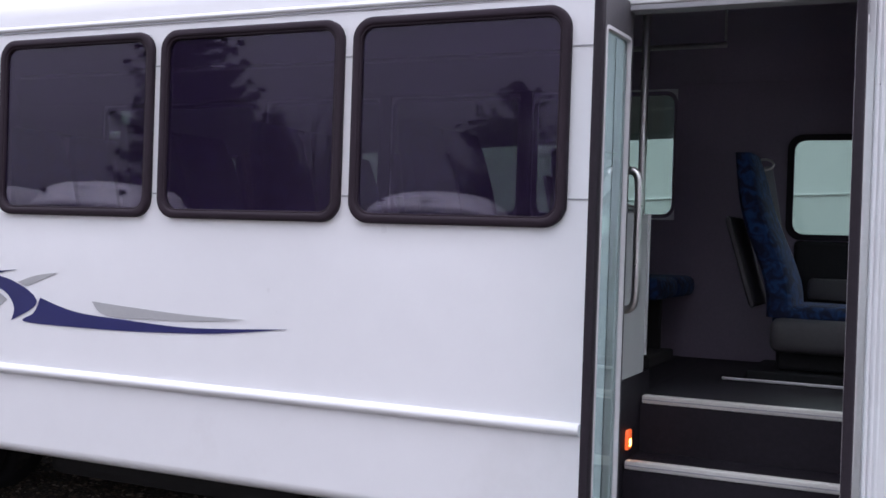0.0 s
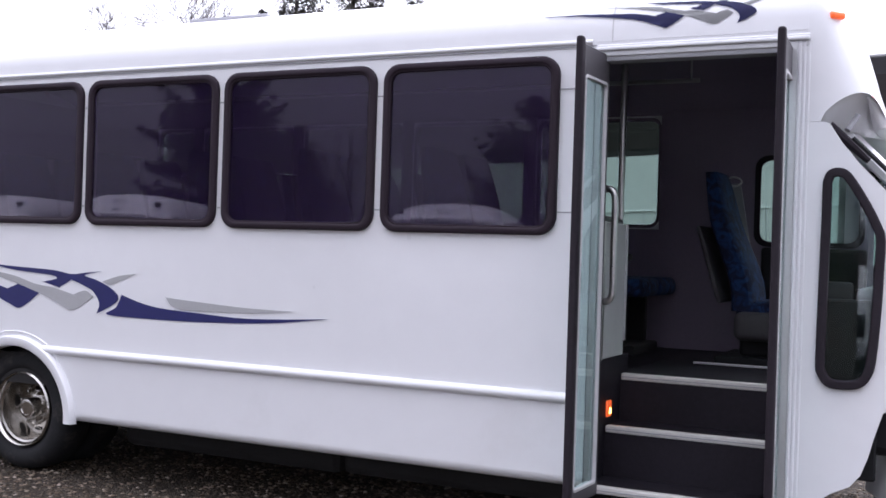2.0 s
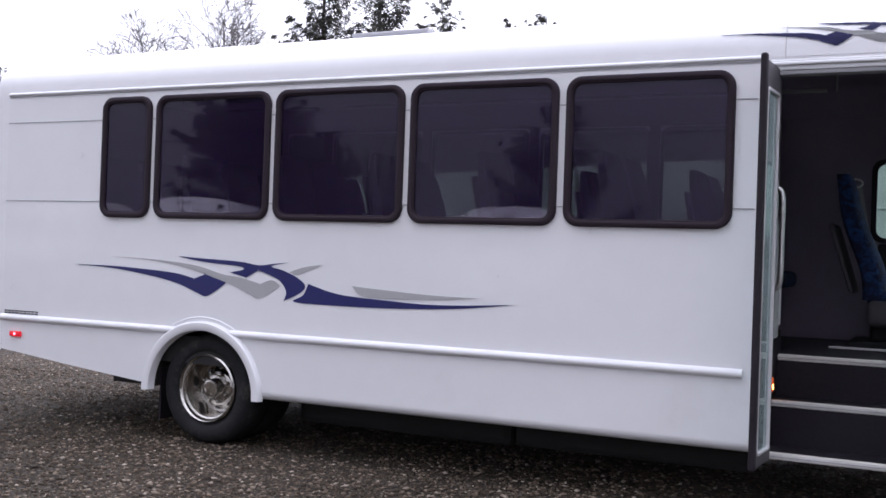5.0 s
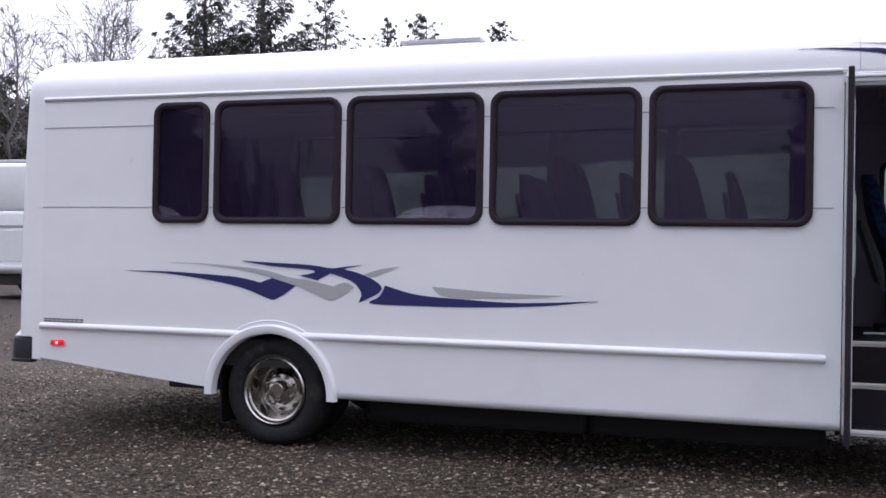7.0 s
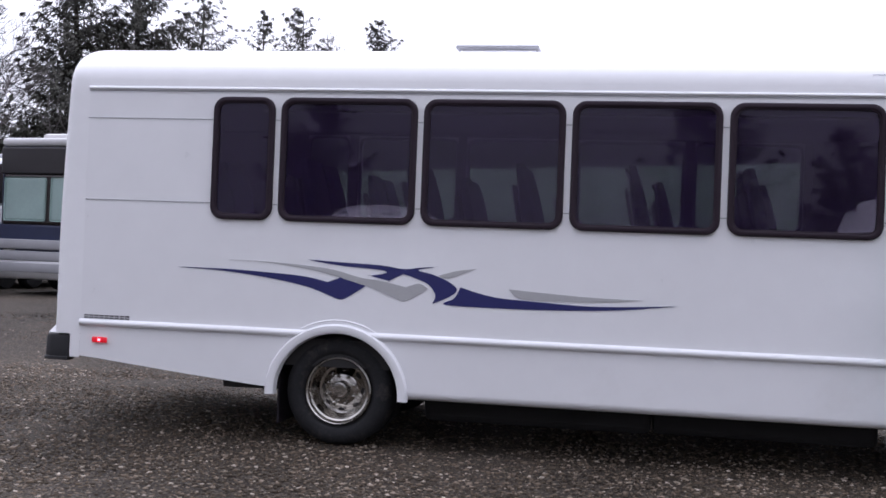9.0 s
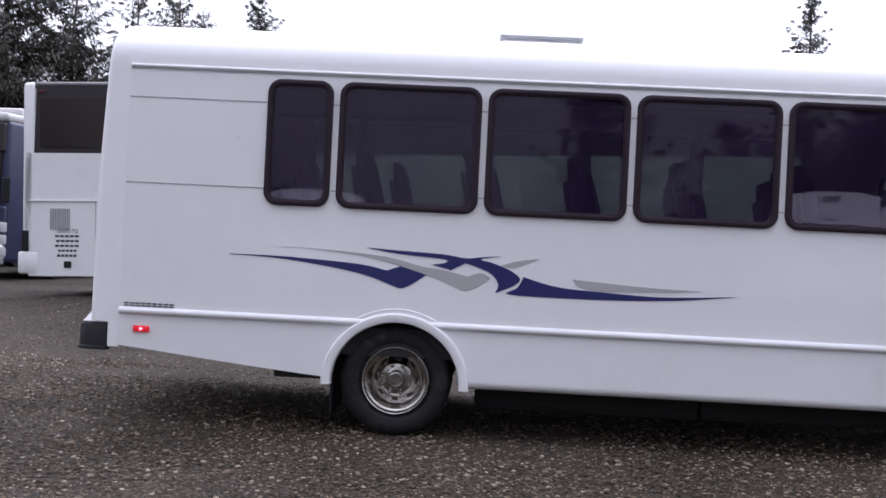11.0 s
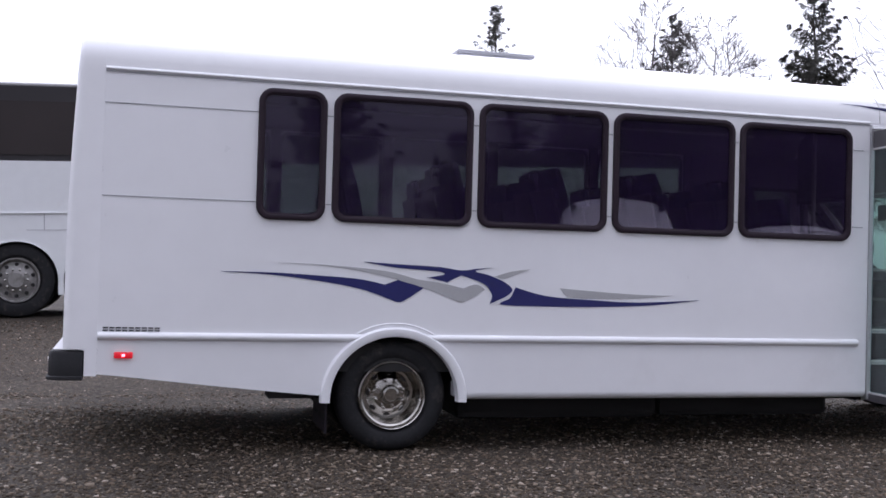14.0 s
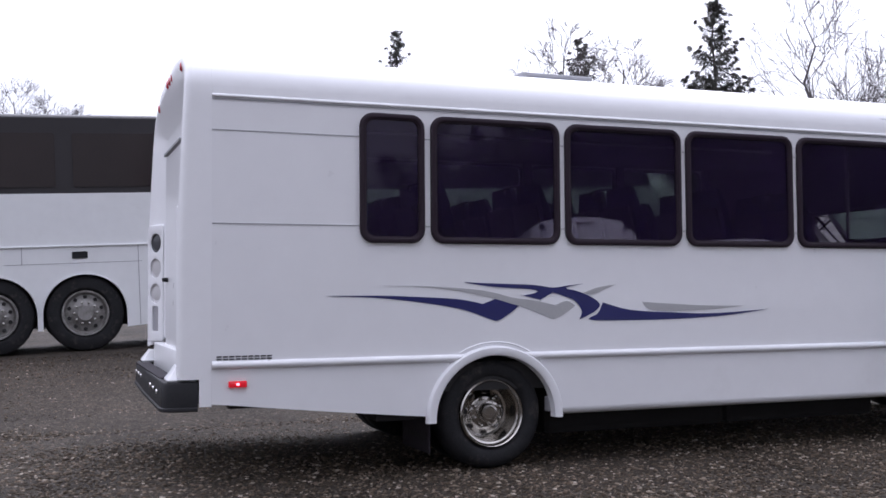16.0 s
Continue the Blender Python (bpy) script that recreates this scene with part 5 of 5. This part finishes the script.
def build_white_bus():
    """A second coach, its tail at the origin, heading +y."""
    c = thing("parked_coach", "white parked coach seen from its tail corner", "bus", m=pose(-13.12, 12.4, 0.20, 0, 0, 2) @ Matrix.Diagonal((1, 1, 0.91, 1)))
    wid, long = 2.5, 11.0
    h = wid / 2
    part("body", box(-h, h, 0.0, long, 0.36, 2.12, 0.10, seg=3), COACHWHITE, c, smooth=True)
    part("upper_body", box(-h + 0.02, h - 0.02, 0.04, long - 0.2, 2.10, 3.26, 0.12, seg=3), COACHWHITE, c, smooth=True)
    part("roof", box(-h + 0.10, h - 0.10, 0.2, long - 0.5, 3.22, 3.36, 0.06), SEAM, c, smooth=True)
    for k in range(7):
        for s in (-1, 1):
            part("side_window", box(s * h - 0.02, s * h + 0.012, 0.12 + 1.5 * k, 1.58 + 1.5 * k, 2.14, 3.10, 0.01), COACHGLASS, c)
    part("window_rail", box(h - 0.005, h + 0.012, 0.1, long - 0.2, 1.66, 1.69, 0.005), SEAM, c)
    part("vent", box(h - 0.005, h + 0.014, 0.22, 0.62, 1.02, 1.42, 0.01), SEAM, c)
    for k in range(5):
        part("lettering_bar", box(h, h + 0.006, 1.25, 1.85, 1.36 - 0.07 * k, 1.40 - 0.07 * k), DARKTEXT, c)
    for y, z in ((0.30, 0.72), (0.62, 0.52), (1.95, 0.50)):
        part("lower_box", box(h - 0.004, h + 0.010, y, y + 0.16, z, z + 0.13, 0.006), BLACK, c)
    for y in (0.16, 1.05, 2.1, 3.4):
        part("panel_seam", box(h - 0.004, h + 0.004, y, y + 0.012, 0.5, 1.66), SEAM, c)
    # the tail
    part("tail_seam", box(-h + 0.1, h - 0.1, -0.012, 0.02, 1.72, 1.78, 0.006), SEAM, c)
    part("engine_door", box(-0.95, 0.95, -0.012, 0.02, 0.92, 1.66, 0.01), COACHWHITE, c)
    for s in (-1, 1):
        part("tail_lamp", box(s * 0.92 - 0.22, s * 0.92 + 0.22, -0.03, 0.02, 0.98, 1.26, 0.02), DULLRED, c, "dark red tail lamp cluster")
        part("clearance_lamp", box(s * 1.0 - 0.06, s * 1.0 + 0.06, -0.02, 0.05, 3.10, 3.15, 0.01), BLACK, c)
    part("bumper", box(-h - 0.01, h + 0.01, -0.10, 0.1, 0.62, 0.84, 0.05), ALU, c, smooth=True)
    part("rear_valance", box(-h + 0.05, h - 0.05, -0.02, 0.3, 0.36, 0.62, 0.02), CHASSIS, c)
    for y in (2.6, 3.8, 9.0):
        for x in (-h + 0.14, h - 0.14):
            part("tyre", move(lathe([(0.0, -0.13), (0.28, -0.13), (0.45, -0.12), (0.50, 0.0), (0.45, 0.12), (0.28, 0.13), (0.0, 0.13)], 32), pose(x, y, 0.50, 0, 0, 90)), TYRE, c, smooth=True)


build_blue_bus()
build_white_bus()


# ---- white vans parked across the yard, seen in the window glass ----
def van(m, tall):
    """A cutaway van facing +y, its nose at the origin, with a moulded cap above the windscreen."""
    v = thing("parked_van", "white parked van with a rounded roof cap", "van", group="parked vans", m=m)
    prof = [(0.02, 0.45), (0.0, 0.75), (-0.06, 0.98), (-0.25, 1.10), (-0.80, 1.22), (-1.05, 1.32), (-1.42, 1.72), (-1.38, 1.78), (-1.28, 1.84), (-1.26, 1.90), (-1.34, 1.99), (-1.55, tall - 0.11), (-1.90, tall - 0.035), (-2.5, tall), (-4.9, tall), (-5.2, tall - 0.15), (-5.3, 1.2), (-5.3, 0.45)]
    bm = bmesh.new()
    cols = []
    half = ((0.0, -0.04, -0.02), (0.45, -0.01, 0.0), (0.72, 0.05, 0.05), (0.88, 0.10, 0.14), (0.96, 0.15, 0.25), (0.99, 0.20, 0.38))
    for hw, back_, drop in [(-w_, b_, d_) for w_, b_, d_ in half[:0:-1]] + list(half):
        cols.append([bm.verts.new((hw * (1 - max(0.0, z - 1.9) * 0.18), y - (back_ if y > -3 else 0), z - drop * min(max((z - 1.5) / 0.7, 0.1), 1.0))) for y, z in prof])
    for a, b in zip(cols, cols[1:]):
        for i in range(len(prof) - 1):
            bm.faces.new((a[i], a[i + 1], b[i + 1], b[i]))
    bm.faces.new(cols[0]); bm.faces.new(cols[-1][::-1])
    bmesh.ops.recalc_face_normals(bm, faces=bm.faces)
    part("body", bm, WHITE, v, smooth=True)
    part("windscreen", surface(lambda u, w: ((u - 0.5) * 1.6 * (1 - 0.06 * w), -1.10 - 0.33 * w + 0.05 * math.sin(math.pi * u), 1.36 + 0.34 * w + 0.03), 6, 4), COACHGLASS, v)
    part("grille", box(-0.55, 0.55, -0.02, 0.08, 0.62, 0.86, 0.02), BLACK, v)
    part("bumper", box(-0.9, 0.9, -0.1, 0.14, 0.38, 0.55, 0.04), SEAM, v, smooth=True)
    for x in (-0.10, 0.0, 0.10):
        part("clearance_lamp", box(x - 0.03, x + 0.03, -1.62, -1.40, tall - 0.15, tall - 0.125, 0.008), BLACK, v, "dark clearance lamp")
    part("vent", box(-0.07, 0.07, -1.42, -1.27, 1.93, 2.00, 0.01), BLACK, v)
    for s in (-1, 1):
        part("clearance_lamp", box(s * 0.70 - 0.04, s * 0.70 + 0.04, -1.75, -1.42, tall - 0.24, tall - 0.17, 0.008), BLACK, v, "dark clearance lamp")
        part("headlamp", box(s * 0.72 - 0.14, s * 0.72 + 0.14, -0.06, 0.06, 0.72, 0.90, 0.03), CHROME, v)
        part("side_window", box(s * 0.985 - 0.012, s * 0.985 + 0.012, -2.55, -1.75, 1.30, 1.74, 0.01), COACHGLASS, v)
        part("wiper", tube([(s * 0.1, -0.98, 1.38), (s * 0.55, -1.15, 1.52)], 0.012, 6), BLACK, v)
        for y in (-0.85, -4.2):
            part("tyre", move(lathe([(0.0, -0.1), (0.2, -0.1), (0.33, -0.09), (0.355, 0.0), (0.33, 0.09), (0.2, 0.1), (0.0, 0.1)], 28), pose(s * 0.84, y, 0.355, 0, 0, 90)), TYRE, v, smooth=True)
    return v


for x, y, rz, tall in ((-8.4, -9.2, -24, 2.3), (-1.7, -8.9, -17, 2.17), (5.1, -7.7, 21, 2.45), (10.2, -9.8, 16, 2.25), (15.0, -11.0, 18, 2.2), (-14.5, -11.5, -22, 2.4)):
    van(pose(x, y, 0.0, 0, 0, rz), tall)

# ---- trees ----
BARK = material("dark_bark", (0.045, 0.036, 0.03), 0.9, var=0.35, scale=4, bump=0.6, bump_scale=30)
GREYBARK = material("grey_bark", (0.125, 0.112, 0.112), 0.9, var=0.3, scale=4)


def leaf_material(name, dark, light):
    m = bpy.data.materials.new(name)
    m.use_nodes = True
    n, l = m.node_tree.nodes, m.node_tree.links
    b = n["Principled BSDF"]
    geo = n.new("ShaderNodeNewGeometry")
    ramp = n.new("ShaderNodeValToRGB")
    ramp.color_ramp.elements[0].color, ramp.color_ramp.elements[1].color = (*dark, 1), (*light, 1)
    l.new(geo.outputs["Random Per Island"], ramp.inputs[0])
    l.new(ramp.outputs[0], b.inputs["Base Color"])
    b.inputs["Roughness"].default_value = 0.8
    return m


NEEDLES = leaf_material("conifer_needles", (0.032, 0.030, 0.027), (0.085, 0.082, 0.066))
SHRUB = leaf_material("evergreen_leaves", (0.018, 0.028, 0.014), (0.06, 0.08, 0.04))


def conifer(x, y, h, spread, seed, gaps=0.25, lean=0.0, z=0.2, bare=0.12, dense=1.0):
    """A fir: tapered trunk, drooping boughs and many small needle sprays, uneven and open."""
    rng = np.random.default_rng(seed)
    t = thing("conifer", "dark green conifer with drooping uneven boughs", "tree", group="conifers", m=pose(x, y, z, 0, lean, rng.uniform(0, 360)))
    n = 8
    part("trunk", tube([(0.1 * rng.normal() * k / n, 0.1 * rng.normal() * k / n, h * 0.98 * k / n) for k in range(n + 1)], [max(0.018 * h * (1 - k / n) ** 0.9, 0.02) for k in range(n + 1)], 8), BARK, t, smooth=True)
    big = max(1.0, h / 15.0)
    quads = []
    zz = h * bare
    while zz < h * 0.985:
        f = (zz - h * bare) / (h * (1 - bare))
        reach = spread * (1 - f) ** 0.9 * (0.82 + 0.3 * rng.random()) * min(1.0, 0.45 + 2.8 * f) + 0.10
        for k in range(max(4, int(rng.integers(7, 11) * min(1.0, 0.5 + 1.0 * (1 - f))))):
            if rng.random() < gaps * 0.7:
                continue
            a = rng.uniform(0, 2 * math.pi)
            ln = reach * rng.uniform(0.6, 1.08)
            droop = rng.uniform(0.12, 0.45) * (1.1 - f)
            lift = rng.uniform(0.0, 0.25) + 0.5 * f
            m_ = max(3, int(ln / (0.28 * big)))
            cnt = int((16 if f < 0.7 else 12) * dense)
            s = np.repeat(np.arange(1, m_ + 1) / m_, cnt)[:, None]
            n_ = len(s)
            c = np.hstack([math.cos(a) * ln * s, math.sin(a) * ln * s, zz + lift * ln * s - droop * ln * s * s + 0.22 * ln * s ** 4])
            o = rng.normal(size=(n_, 3)) * (0.055 * big + 0.085 * ln * (1 - s) ** 0.5)
            o[:, 2] = -np.abs(o[:, 2]) * 1.2 + 0.05
            d = np.array([math.cos(a), math.sin(a), -0.35]) + rng.normal(size=(n_, 3)) * (0.5, 0.5, 0.35)
            d /= np.linalg.norm(d, axis=1)[:, None]
            side = np.cross(d, [0, 0, 1.0]) + rng.normal(size=(n_, 3)) * 0.3
            side /= np.linalg.norm(side, axis=1)[:, None]
            L = rng.uniform(0.20, 0.46, (n_, 1)) * (1 - 0.5 * f) * big ** 0.5
            w = rng.uniform(0.030, 0.065, (n_, 1)) * (1 - 0.3 * f) * big ** 0.5
            p = c + o
            # the bough itself, a drooping tapered stick
            g = np.linspace(0, 1, 5)[:, None]
            spine = np.hstack([math.cos(a) * ln * g, math.sin(a) * ln * g, zz + lift * ln * g - droop * ln * g * g + 0.22 * ln * g ** 4])
            thick = (0.030 * big * (1 - 0.8 * g)) * np.array([0, 0, 1.0])
            quads.append(np.stack([spine[:-1] - thick[:-1], spine[1:] - thick[1:], spine[1:] + thick[1:], spine[:-1] + thick[:-1]], 1))
            quads.append(np.stack([p - d * L * 0.4, p + side * w, p + d * L * 0.6 + (0, 0, -0.06), p - side * w], 1))
        zz += rng.uniform(0.26, 0.46) * (1.0 + 0.4 * (1 - f)) * big
    verts = np.concatenate(quads).reshape(-1, 3)
    faces = np.arange(len(verts)).reshape(-1, 4).tolist()
    me = bpy.data.meshes.new("crown")
    me.from_pydata(verts.tolist(), [], faces)
    part("crown", me, NEEDLES, t)
    return t


def bare_tree(x, y, h, seed, spread=0.45, z=0.2, depth=5, lean=0.06):
    """A leafless tree: a leaning leader, arching side limbs and fine upturned twigs."""
    rng = np.random.default_rng(seed)
    t = thing("bare_tree", "leafless tree with fine grey branches", "tree", group="bare trees", m=pose(x, y, z))
    limbs, twigs = bmesh.new(), bmesh.new()
    tilt = rng.uniform(0, 2 * math.pi)
    leader = [Vector((math.cos(tilt) * lean * h * (k / 9) ** 1.3 + 0.012 * h * rng.normal(), math.sin(tilt) * lean * h * (k / 9) ** 1.3 + 0.012 * h * rng.normal(), h * 0.95 * k / 9)) for k in range(10)]
    leader[0] = Vector((0, 0, 0))
    tube(leader, [max(h * 0.015 * (1 - k / 10), 0.025) for k in range(10)], 6, limbs, False)

    def grow(p, d, ln, r, level):
        q = p + d * ln * 0.5 + Vector(rng.normal(size=3)) * ln * 0.05
        e = q + (d + Vector(rng.normal(size=3)) * 0.15 + Vector((0, 0, 0.10))).normalized() * ln * 0.5
        tube([p, q, e], [max(r, 0.012), max(r * 0.85, 0.011), max(r * 0.7, 0.009)], 5 if level < 2 else 3, limbs if level < 2 else twigs, False)
        if level >= depth:
            return
        for k in range(rng.integers(2, 4)):
            nd = (d + Vector(rng.normal(size=3)) * spread + Vector((0, 0, 0.14))).normalized()
            grow(e if k < 2 else q, nd, ln * rng.uniform(0.6, 0.85), r * 0.6, level + 1)

    for f in np.linspace(0.26, 0.98, 11):
        k = min(int(f * 9), 8)
        p = leader[k].lerp(leader[k + 1], f * 9 - k)
        for i in range(rng.integers(2, 4)):
            a = rng.uniform(0, 2 * math.pi)
            grow(p, Vector((math.cos(a), math.sin(a), 0.35 + 0.9 * f)).normalized(), h * (0.19 * (1 - f) + 0.055), h * 0.006 * (1.05 - f), 1)
    part("trunk", limbs, GREYBARK, t, smooth=True)
    part("crown", twigs, GREYBARK, t)
    return t


def polar(ex, ey, az, d):
    return ex + d * math.sin(radians(az)), ey + d * math.cos(radians(az))


# beyond the bus, to the rear: x, y, height, spread, gaps, density
for k, (x, y, h, sp, gp, dn) in enumerate(((-23.4, 37.6, 16.5, 4.6, 0.16, 1.1), (-20.8, 38.4, 17.0, 4.4, 0.2, 1.1), (-19.2, 41.8, 14.4, 4.6, 0.3, 1.0), (-18.6, 48.8, 14.6, 3.4, 0.6, 0.8), (-16.9, 50.1, 15.1, 5.4, 0.3, 1.1), (-12.3, 49.6, 14.2, 4.0, 0.2, 1.1),
                                            (-28.0, 36.0, 8.0, 3.0, 0.2, 0.7), (-31.0, 33.0, 9.2, 3.2, 0.2, 0.7), (-33.5, 30.0, 7.4, 3.0, 0.2, 0.7), (-32.6, 23.5, 12.5, 3.6, 0.25, 1.0), (-35.2, 21.9, 15.0, 3.8, 0.2, 1.0), (-39.3, 21.1, 13.0, 3.6, 0.25, 0.7),
                                            (-25.8, 44.5, 12.5, 3.6, 0.1, 0.7), (-21.6, 48.8, 11.0, 3.4, 0.1, 0.7), (-19.4, 51.9, 10.5, 3.4, 0.1, 0.7), (-37.0, 32.1, 7.0, 3.4, 0.15, 0.7), (-16.9, 53.8, 9.5, 3.0, 0.15, 0.7))):
    conifer(x, y, h, sp * 1.35, 100 + k, gp * 0.45, bare=0.05, dense=dn * 1.15)
# beyond the bus, to the front
for k, (x, y, h, sp, gp) in enumerate(((24.3, 74.5, 22.8, 6.2, 0.0), (23.6, 42.3, 14.5, 4.4, 0.35), (29.3, 38.5, 16.1, 4.9, 0.12), (66.0, 52.0, 18.0, 4.6, 0.2), (74.0, 50.0, 19.0, 4.6, 0.2))):
    conifer(x, y, h, sp * 0.95, 200 + k, gp * 0.5, bare=0.06, dense=1.9)
for k, (x, y, h, wide) in enumerate(((-23.6, 31.0, 11.4, 0.5), (-27.4, 29.6, 10.6, 0.45), (-30.0, 40.0, 13.0, 0.45), (-17.2, 57.0, 14.0, 0.45), (33.0, 35.4, 15.2, 0.5), (35.8, 33.2, 12.9, 0.5), (19.8, 38.3, 13.0, 0.45), (22.9, 36.6, 11.9, 0.45), (-4.1, 63.7, 13.6, 0.45), (-2.2, 64.0, 13.0, 0.45), (40.0, 34.0, 14.0, 0.5))):
    bare_tree(x, y, h, 300 + k, wide)
# behind the camera, mirrored in the window glass
for k, (x, y, h, sp) in enumerate(((-12.9, -42, 8.9, 5.2), (-22.5, -30.5, 13.5, 4.4), (-19.5, -32, 6.4, 3.4), (4.3, -30, 10.0, 3.4), (8.2, -27, 5.9, 2.9), (11.5, -32, 8.5, 3.8), (15.0, -33, 9.5, 4.2), (46, -34, 14, 4.6),
                                (17.5, -42, 9.5, 3.8), (21.5, -41, 12.5, 4.6), (25.5, -38, 13.0, 4.6), (28.5, -36, 11.5, 4.2), (31.5, -34, 13.5, 4.8), (35, -31, 12.5, 4.6), (39, -29, 14, 4.8))):
    conifer(x, y, h, sp, 400 + k, 0.0, z=0.0, bare=0.05, dense=2.6 if k < 3 else 1.15)


def bare_clump(x, y, h, seed, wide):
    """A leafless clump: many upright stems that fan out from one base and fork into fine twigs."""
    rng = np.random.default_rng(seed)
    t = thing("bare_shrub", "tall leafless shrub of many upright stems", "shrub", m=pose(x, y, 0.0))
    stems, twigs = bmesh.new(), bmesh.new()
    for k in range(34):
        base = Vector((rng.normal() * wide * 0.35, rng.normal() * 0.5, 0))
        d = Vector((base.x * 0.16 + rng.normal() * 0.10, rng.normal() * 0.12, 1)).normalized()
        ln = h * rng.uniform(0.62, 1.0) * (1 - 0.18 * abs(base.x) / wide)
        pts = [base + d * ln * f + Vector((rng.normal(), rng.normal(), 0)) * 0.05 * f for f in (0, 0.3, 0.55, 0.8, 1.0)]
        tube(pts, [0.034, 0.027, 0.021, 0.014, 0.007], 5, stems, False)
        for f in (0.35, 0.5, 0.6, 0.7, 0.8, 0.88):
            p = base + d * ln * f
            e = (d + Vector(rng.normal(size=3)) * 0.28).normalized()
            tube([p, p + e * ln * 0.13, p + (e + Vector((0, 0, 0.2))).normalized() * ln * 0.26], [0.013, 0.009, 0.005], 4, twigs, False)
    part("stem", stems, BARK, t, smooth=True)
    part("twigs", twigs, BARK, t)


bare_clump(-10.9, -19.5, 5.3, 500, 1.5)
bare_clump(-13.4, -22.0, 4.6, 501, 1.4)


def utility_pole():
    p = thing("utility_pole", "wooden utility pole with a crossarm and lines", "pole", m=pose(26, -36, 0))
    part("pole", tube([(0, 0, 0), (0, 0, 8.2)], [0.15, 0.11], 10), BARK, p, smooth=True)
    part("crossarm", box(-1.1, 1.1, -0.06, 0.06, 7.5, 7.62, 0.01), BARK, p)
    for x in (-0.95, 0.95):
        part("insulator", lathe([(0.0, 0.16), (0.05, 0.14), (0.06, 0.0)], 10, centre=(x, 0, 7.62), axis="Z"), SEAM, p)
        part("power_line", tube([(x - 90 * k / 12, 4 * k / 12, 7.75 - 1.6 * math.sin(math.pi * k / 12)) for k in range(13)], 0.011, 5), BLACK, p)


utility_pole()


# understorey along the far edge of the yard
def thicket(name, label, spots, seed, size):
    rng = np.random.default_rng(seed)
    verts, faces = [], []
    for x, y, r, h in spots:
        cnt = int(500 * size)
        c = np.stack([rng.normal(size=cnt) * r * 0.5, rng.normal(size=cnt) * r * 0.4, h * rng.beta(1.6, 1.5, cnt)], 1)
        keep = np.abs(c[:, 0]) < r * (1.05 - (c[:, 2] / h) ** 2 * 0.75)
        for p in c[keep] + (x, y, 0.2):
            u, v = rng.normal(size=3), rng.normal(size=3)
            u *= rng.uniform(0.15, 0.4) / np.linalg.norm(u)
            v *= rng.uniform(0.1, 0.25) / np.linalg.norm(v)
            b = len(verts)
            verts += [tuple(p - u), tuple(p + v), tuple(p + u), tuple(p - v)]
            faces.append((b, b + 1, b + 2, b + 3))
    me = bpy.data.meshes.new(name)
    me.from_pydata(verts, [], faces)
    tagged(part(name, me, SHRUB), label, "hedge", kind="stuff")


rng0 = np.random.default_rng(8)
thicket("undergrowth", "dense dark evergreen undergrowth at the yard's edge", [(*polar(2.6, -6.1, az, 62 + 4 * rng0.random()), 3.4, (9.5 if az < -36 else 6.0) + 3.0 * rng0.random()) for az in np.arange(-64, -12, 1.6)], 9, 5.0)
thicket("undergrowth", "dense dark evergreen undergrowth at the yard's edge", [(x, -70 + 6 * rng0.random(), 4.0, 1.6 + 1.6 * rng0.random()) for x in np.arange(-70, 80, 4.0)], 10, 1.2)

thicket("undergrowth", "dense dark evergreen undergrowth at the yard's edge", [(17 + 1.6 * k, -47 + 0.75 * k + 2 * rng0.random(), 3.4, (6.0 if k < 3 else 10.5) + 2.5 * rng0.random()) for k in range(18)], 11, 3.6)


# ---- loose stones on the yard ----
def loose_gravel():
    rng = np.random.default_rng(3)
    cnt = 84000
    xs, ys = rng.uniform(-7.0, 6.2, cnt), -2.2 + 5.6 * rng.random(cnt) ** 1.05
    far, wide = 11000, 14000
    xs = np.r_[xs, rng.uniform(-10, 1, far), rng.normal(-0.5, 6.5, wide)]
    ys = np.r_[ys, rng.uniform(3.2, 8.0, far), rng.normal(-1.0, 3.0, wide)]
    n = len(xs)
    rad = 0.006 + 0.011 * rng.random(n) ** 2.6 + (rng.random(n) > 0.985) * 0.009
    unit = np.array([(1, 0, 0), (0, 1, 0), (-1, 0, 0), (0, -1, 0), (0, 0, 1), (0, 0, -1)], float)
    tri = np.array([(0, 1, 4), (1, 2, 4), (2, 3, 4), (3, 0, 4), (1, 0, 5), (2, 1, 5), (3, 2, 5), (0, 3, 5)])
    q, _ = np.linalg.qr(rng.normal(size=(n, 3, 3)))
    shape = unit[None] * rng.uniform(0.6, 1.4, (n, 6, 1))
    p = np.einsum("nij,nkj->nki", q, shape) * rad[:, None, None] * np.array([1.15, 1.15, 0.5])
    base = np.array([ground_z(a, b) for a, b in zip(xs, ys)]) + rad * 0.25
    p += np.stack([xs, ys, base], 1)[:, None]
    f = (tri[None] + 6 * np.arange(n)[:, None, None]).reshape(-1, 3)
    me = bpy.data.meshes.new("loose_gravel")
    me.vertices.add(6 * n)
    me.vertices.foreach_set("co", p.reshape(-1))
    me.loops.add(len(f) * 3)
    me.loops.foreach_set("vertex_index", f.reshape(-1).astype(np.int32))
    me.polygons.add(len(f))
    me.polygons.foreach_set("loop_start", np.arange(0, len(f) * 3, 3, dtype=np.int32))
    me.update()
    tagged(part("loose_gravel", me, STONE), "loose crushed stones, dark grey and brown", "gravel", kind="stuff")


loose_gravel()
